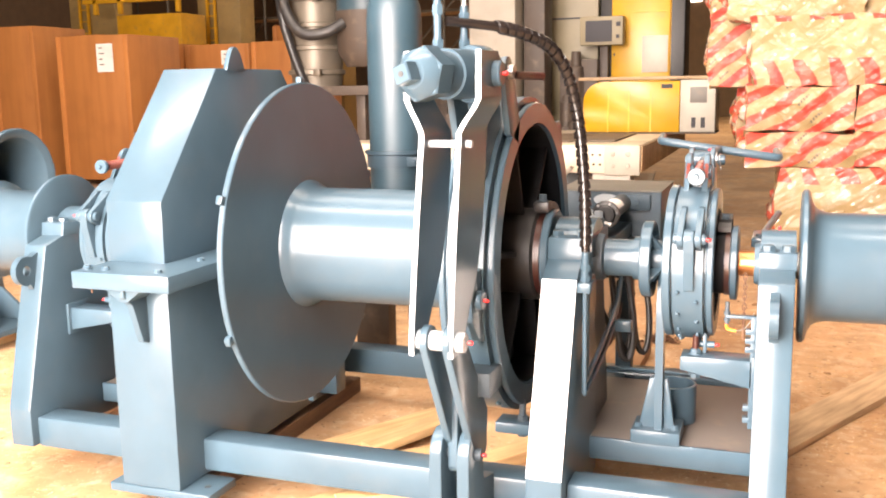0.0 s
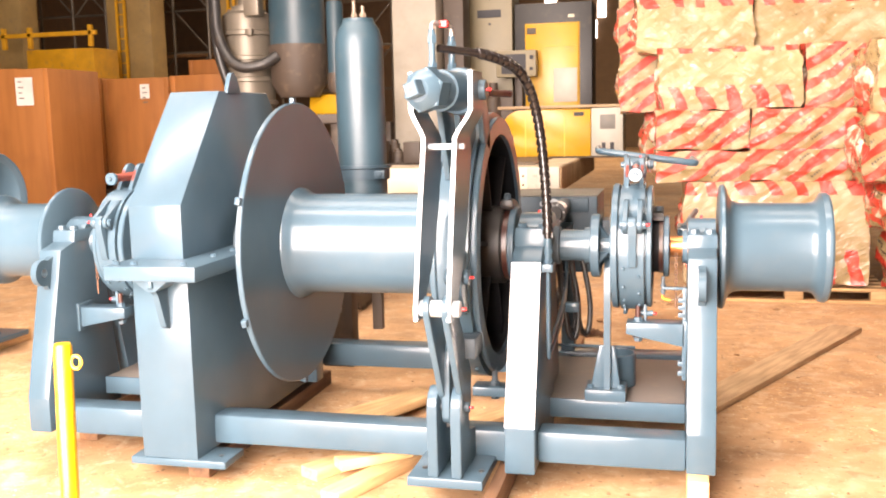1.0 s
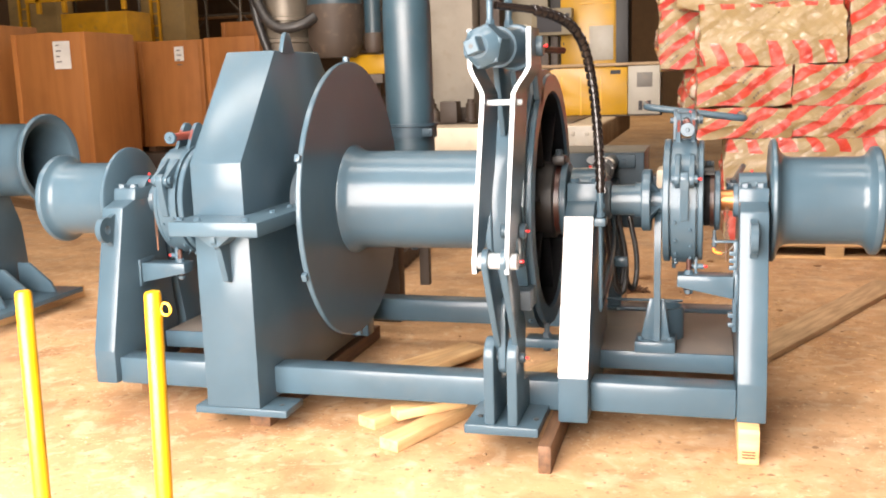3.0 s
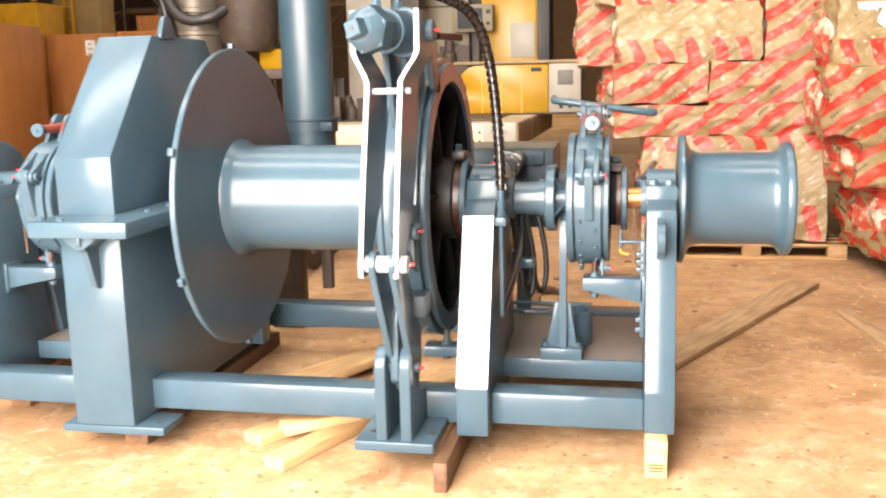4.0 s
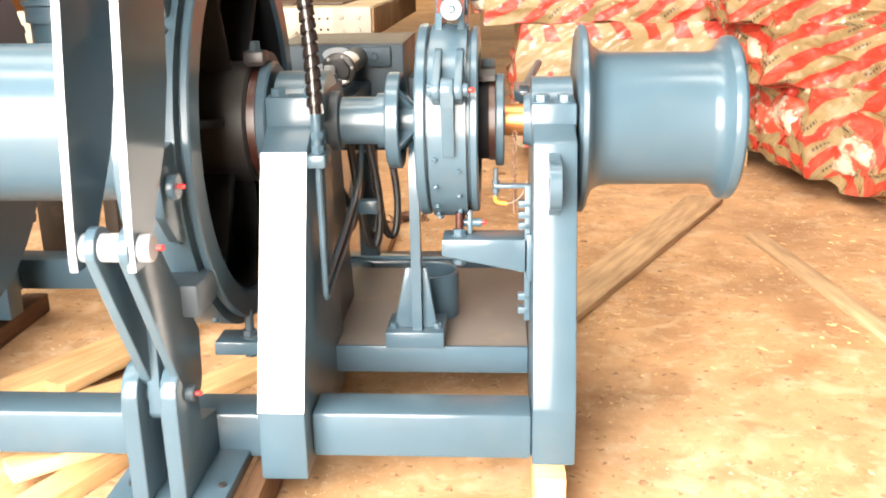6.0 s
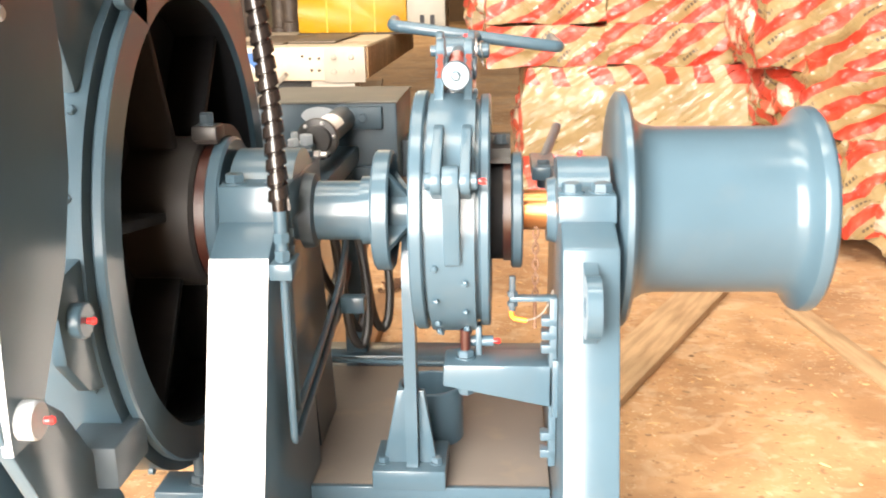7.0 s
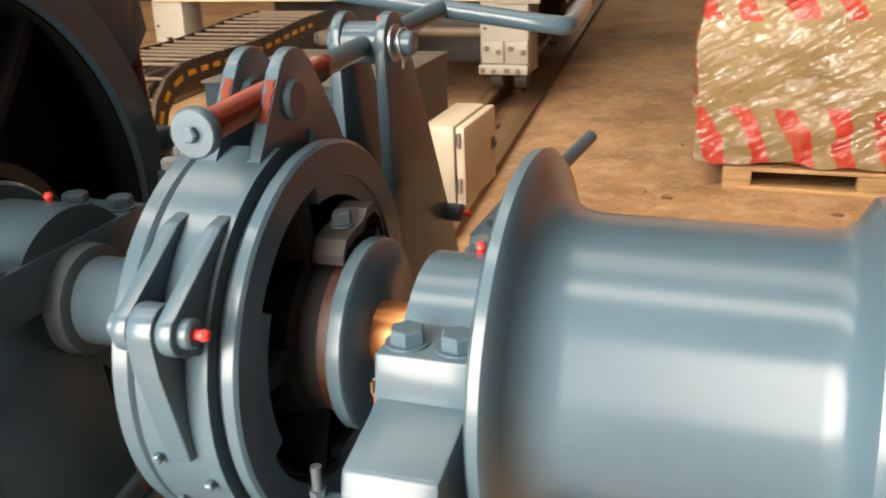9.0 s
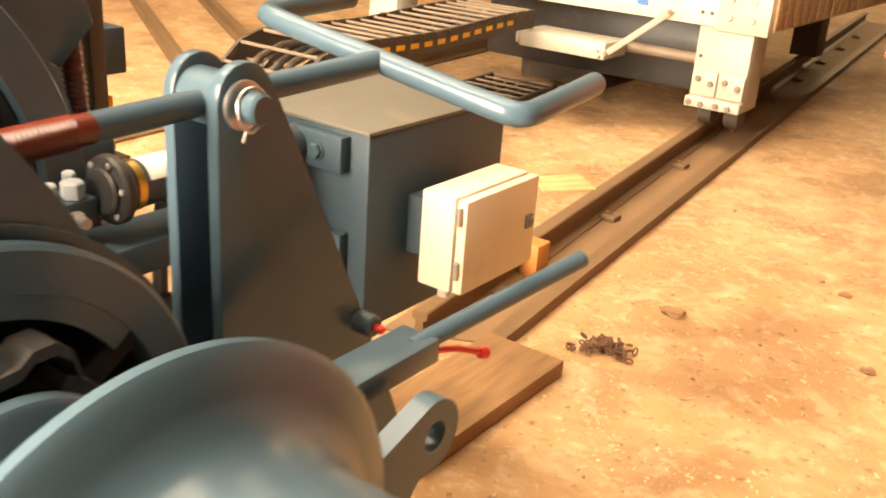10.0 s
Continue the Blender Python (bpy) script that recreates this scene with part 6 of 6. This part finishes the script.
def scaffold():
    rng = random.Random(11)
    t = thing("scaffolding", (-13, 25, 0), "grey tube scaffolding in the dark end of the hall", "scaffold")
    def pole(name, a, b, r):
        bm = BM()
        rod(bm, a, b, r, seg=8)
        part(name, bm, M_galv, t)
    for k in range(13):
        x = -21 + 1.1 * k
        pole("upright", (x, 25, 0), (x, 25, 9), 0.045)
        for z in (2.4, 3.6, 4.8, 6.0, 7.2):
            pole("ledger", (x, 25, z), (x + 1.1, 25, z), 0.035)
            if rng.random() < 0.6:
                pole("brace", (x, 25.1, z), (x + 1.1, 25.1, z + 1.2 * rng.choice((-1, 1))), 0.03)
    for z in (3.55, 5.95):
        for k in range(3):
            bm = BM()
            box(bm, (-21, 25.05 + 0.3 * k, z), (-7, 25.32 + 0.3 * k, z + 0.05), 0)
            part("deck_board", bm, M_plank, t)
    return t


scaffold()


def lifting_beam():
    t = thing("lifting_beam", (-14.2, 19.4, 0), "amber painted lifting beam frame behind the crates", "lifting beam")
    bm = BM()
    box(bm, (-15.1, 19.3, 0.0), (-13.3, 20.3, 3.35), 0.02)
    part("amber_box", bm, M_amber, t)
    bm = BM()
    box(bm, (-15.9, 19.1, 3.62), (-13.1, 19.2, 3.72), 0.01)
    for x in (-15.6, -14.9, -13.3):
        box(bm, (x, 19.1, 3.36), (x + 0.1, 19.2, 3.85), 0.01)
    part("spreader", bm, M_amber, t)
    return t


lifting_beam()


def floor_crumbs():
    """Grit, chips and scraps that lie about on the concrete."""
    rng = random.Random(21)
    bm = BM()
    for _ in range(420):
        x, y = rng.uniform(-4.5, 3.5), rng.uniform(0.8, 9.0)
        r = 0.004 + 0.012 * rng.random() ** 3
        top = [Vector((x + r * rng.uniform(0.5, 1.3) * math.cos(a), y + r * rng.uniform(0.5, 1.3) * math.sin(a), 0.001)) for a in [2 * math.pi * k / 6 for k in range(6)]]
        low = [bm.verts.new(p) for p in top]
        high = bm.verts.new((x, y, r * rng.uniform(0.4, 0.9)))
        for k in range(6):
            bm.faces.new((low[k], low[(k + 1) % 6], high))
    return solo("floor_grit", bm, M_bed, "scattered grit and chips on the concrete", "grit", kind="stuff")


floor_crumbs()


def floor_flecks():
    """Pale splinters and paint flakes swept about by the packs and the rail."""
    rng = random.Random(34)
    bm = BM()
    for _ in range(700):
        x, y = rng.gauss(0.6, 1.1), rng.gauss(5.6, 1.5)
        if -1.0 < x < 0.1 and y < 4.9:
            continue
        n, w, a = 0.006 + 0.02 * rng.random() ** 2, 0.003 + 0.004 * rng.random(), rng.uniform(0, math.pi)
        u, v = Vector((math.cos(a), math.sin(a), 0)), Vector((-math.sin(a), math.cos(a), 0))
        c, h = Vector((x, y, 0.001)), 0.002 + 0.003 * rng.random()
        low = [bm.verts.new(c + u * n * p + v * w * q) for p, q in ((-1, -0.3), (0.2, -1), (1, 0.2), (-0.1, 1))]
        top = [bm.verts.new(c + u * n * 0.7 * p + v * w * 0.6 * q + Vector((0, 0, h))) for p, q in ((-1, -0.3), (0.2, -1), (1, 0.2), (-0.1, 1))]
        bm.faces.new(top)
        for k in range(4):
            bm.faces.new((low[k], low[(k + 1) % 4], top[(k + 1) % 4], top[k]))
    return solo("wood_splinters", bm, M_lime, "pale splinters and flakes scattered on the concrete", "splinters", kind="stuff")


floor_flecks()
for x, y, a in ((-1.95, 7.55, 1.05), (-1.90, 7.50, 0.98), (-1.85, 7.45, 0.90)):
    timber("timber_strip", (x, y), (x + 0.30 * math.cos(a), y + 0.30 * math.sin(a)), 0.085, 0.014, M_lime, "thin pale timber strip beside the gantry rail", group="timber strips")


def lump(x, y, r, seed):
    bm = BM()
    bmesh.ops.create_icosphere(bm, subdivisions=3, radius=1)
    for v in bm.verts:
        q = v.co + noise.noise_vector(v.co * 1.7 + Vector((seed, 0, 0))) * 0.45
        v.co = Vector((x + q.x * r * 1.4, y + q.y * r, max(0.0, 0.3 * r + q.z * r * 0.5)))
    return solo("clod", bm, M_baulk, "small brown clod of scrap on the concrete", "scrap", "clods")


for k, (x, y, r) in enumerate(((-0.672, 6.50, 0.035), (0.05, 6.55, 0.02), (0.22, 5.62, 0.014), (-0.2, 7.2, 0.02), (0.6, 7.1, 0.018))):
    lump(x, y, r, k * 3.7)
bm = BM()
box(bm, (-1.34, 6.36, 0.008), (-1.22, 6.46, 0.16), 0.006)
solo("carton", bm, M_ply, "small orange-brown carton beside the rail", "carton")

# ---- insulation packs on pallets ----
def pallet(x0, y0, w, d):
    t = thing("pallet", (x0 + w / 2, y0 + d / 2, 0), "pale timber pallet under wrapped insulation packs", "pallet", "pallets")
    for k in range(3):
        bm = BM()
        y = y0 + k * (d - 0.1) / 2
        box(bm, (x0, y, 0.0), (x0 + w, y + 0.1, 0.022), 0.003)
        part("bottom_board", bm, M_pallet, t)
        for j in range(3):
            bm = BM()
            x = x0 + j * (w - 0.14) / 2
            box(bm, (x, y, 0.022), (x + 0.14, y + 0.1, 0.1), 0.003)
            part("block", bm, M_pallet, t)
    for k in range(7):
        bm = BM()
        y = y0 + k * (d - 0.1) / 6
        box(bm, (x0, y, 0.10), (x0 + w, y + 0.1, 0.122), 0.003)
        part("top_board", bm, M_pallet, t)
    return t


PACK_MESHES = {}


def pack(x0, x1, y0, y1, z0, z1, banded=False, turn=(0, 0, 0), seed=0, crush=1.0):
    """A soft insulation pack: a box with swollen faces, rounded edges and creases."""
    s = Vector((x1 - x0, y1 - y0, z1 - z0))
    bm = BM()
    bmesh.ops.create_cube(bm, size=1)
    bmesh.ops.subdivide_edges(bm, edges=bm.edges[:], cuts=23, use_grid_fill=True)
    off = Vector((seed * 7.3, seed * 3.1, seed * 1.7))
    for v in bm.verts:
        p = v.co * 2
        q = Vector((p.x * math.sqrt(1 - 0.06 * (p.y**2 + p.z**2) / 2), p.y * math.sqrt(1 - 0.06 * (p.x**2 + p.z**2) / 2), p.z * math.sqrt(1 - 0.05 * (p.x**2 + p.y**2) / 2)))
        w = Vector((q.x * s.x * 0.51, q.y * s.y * 0.51, q.z * s.z * 0.51))
        d = noise.noise_vector(w * 3.2 + off) * 0.030 * crush + noise.noise_vector(w * 9 + off) * 0.012 * crush
        fold = 1 - abs(noise.noise(Vector((w.x * 3.1 + w.z * 2.4, w.y * 3.1, w.z * 5.5 - w.x * 2.2)) + off)) * 2.2
        v.co = w + d + w.normalized() * max(0.0, fold) ** 3 * 0.022 * crush
    me = mesh_of(bm, "insulation_pack", {0: M_bale_end, 1: M_bale_skirt, 2: M_bale_top, 3: M_bale_big}[int(banded)], 60)
    ob = new("insulation_pack", me)
    ob.matrix_basis = pose((x0 + x1) / 2, (y0 + y1) / 2, (z0 + z1) / 2, *turn)
    for sx in (-1, 1):
        bm = BM()
        bmesh.ops.create_icosphere(bm, subdivisions=4, radius=1)
        for v in bm.verts:
            q = Vector((v.co.x * 0.09 + sx * s.x * 0.475, v.co.y * s.y * 0.40, v.co.z * s.z * 0.36))
            v.co = q + noise.noise_vector(q * 5 + off) * 0.05 + noise.noise_vector(q * 17 + off) * 0.035
        tail = new("tucked_end", mesh_of(bm, "tucked_end", M_crumple, 60))
        tail.parent = ob
        tagged(tail, "crumpled red and clear film end")
    label = "insulation pack in clear film with red-striped bands" if banded else "insulation pack in creased clear film with slanting red stripes"
    return tagged(ob, label, "insulation pack", "insulation packs")


pallet(0.05, 7.42, 1.42, 1.1)
pallet(1.75, 7.0, 1.2, 1.1)
n = 0
rows = [
    # x0, x1, y0, y1, z0, z1, banded
    (-0.09, 1.30, 7.42, 8.5, 0.145, 0.965, 3),
    (-0.33, 0.40, 7.46, 8.6, 0.97, 1.22, False), (-0.33, 0.40, 7.46, 8.6, 1.22, 1.54, False),
    (0.41, 1.17, 7.46, 8.6, 0.97, 1.22, False), (0.41, 1.17, 7.46, 8.6, 1.22, 1.54, False),
    (-0.29, 0.79, 7.58, 8.3, 1.54, 2.03, True), (-0.66, 0.4, 8.35, 9.2, 1.54, 2.05, False), (0.82, 1.5, 7.6, 8.7, 1.54, 2.03, False),
    (-0.50, 0.45, 7.9, 9.0, 2.03, 2.5, 2), (0.46, 1.5, 8.0, 9.0, 2.03, 2.5, 2),
    (-0.55, 0.12, 7.8, 9.0, 2.5, 3.0, False), (0.14, 0.80, 7.8, 9.0, 2.5, 3.0, False), (0.82, 1.5, 7.8, 9.0, 2.5, 3.0, False),
    (0.0, 1.28, 8.55, 9.6, 0.0, 0.97, False), (-0.45, 0.4, 8.65, 9.7, 0.97, 1.54, False), (-0.7, 0.1, 9.05, 9.9, 2.05, 2.7, False),
]
for r in rows:
    n += 1
    pack(*r, seed=n)
right = [
    (1.50, 2.55, 6.55, 7.6, 0.125, 0.60, False, (0, 4, 8)), (1.30, 2.35, 6.7, 7.7, 0.58, 0.98, False, (0, 8, 4)),
    (1.16, 2.2, 6.75, 7.8, 0.96, 1.46, False, (0, 3, 0)), (1.20, 2.3, 6.9, 7.9, 1.46, 1.98, True, (0, 0, 3)),
    (1.55, 2.6, 7.0, 8.0, 1.98, 2.5, True, (0, 0, 0)), (1.75, 2.7, 6.2, 7.2, 0.0, 0.42, False, (0, 12, 12)),
    (2.25, 3.2, 6.4, 7.5, 0.42, 0.92, False, (0, 0, 5)), (2.25, 3.2, 6.6, 7.6, 0.92, 1.46, False, (0, 0, 0)), (2.35, 3.3, 6.9, 7.9, 1.46, 2.0, True, (0, 0, 0)),
    (2.65, 3.6, 6.0, 7.0, 0.0, 0.42, False, (0, 0, 0)), (2.7, 3.7, 7.0, 8.0, 2.0, 2.5, True, (0, 0, 0)),
]
for r in right:
    n += 1
    pack(*r[:7], turn=r[7], seed=n, crush=1.9)


def written(text, height, at, material, parent):
    data = bpy.data.curves.new("writing", "FONT")
    data.body, data.size, data.extrude, data.align_x = text, height, 0.0008, "CENTER"
    ob = new("writing", data)
    deps = bpy.context.evaluated_depsgraph_get()
    me = bpy.data.meshes.new_from_object(ob.evaluated_get(deps))
    bpy.data.objects.remove(ob)
    me.materials.clear()
    me.materials.append(material)
    ob = new("writing", me)
    ob.parent = parent
    ob.matrix_basis = Matrix.Translation(Vector(at) - root_place(parent)) @ pose(0, 0, 0, 90, 0, 0)
    return ob


sheet = thing("paper_sign", (1.42, 6.85, 1.79), "white paper sheet with black lettering taped to the packs", "sign")
bm = BM()
box(bm, (1.28, 6.852, 1.68), (1.56, 6.856, 1.91), 0)
part("sheet", bm, M_paper, sheet)
written("H387", 0.055, (1.42, 6.850, 1.835), M_ink, sheet)
written("H388", 0.055, (1.42, 6.850, 1.73), M_ink, sheet)
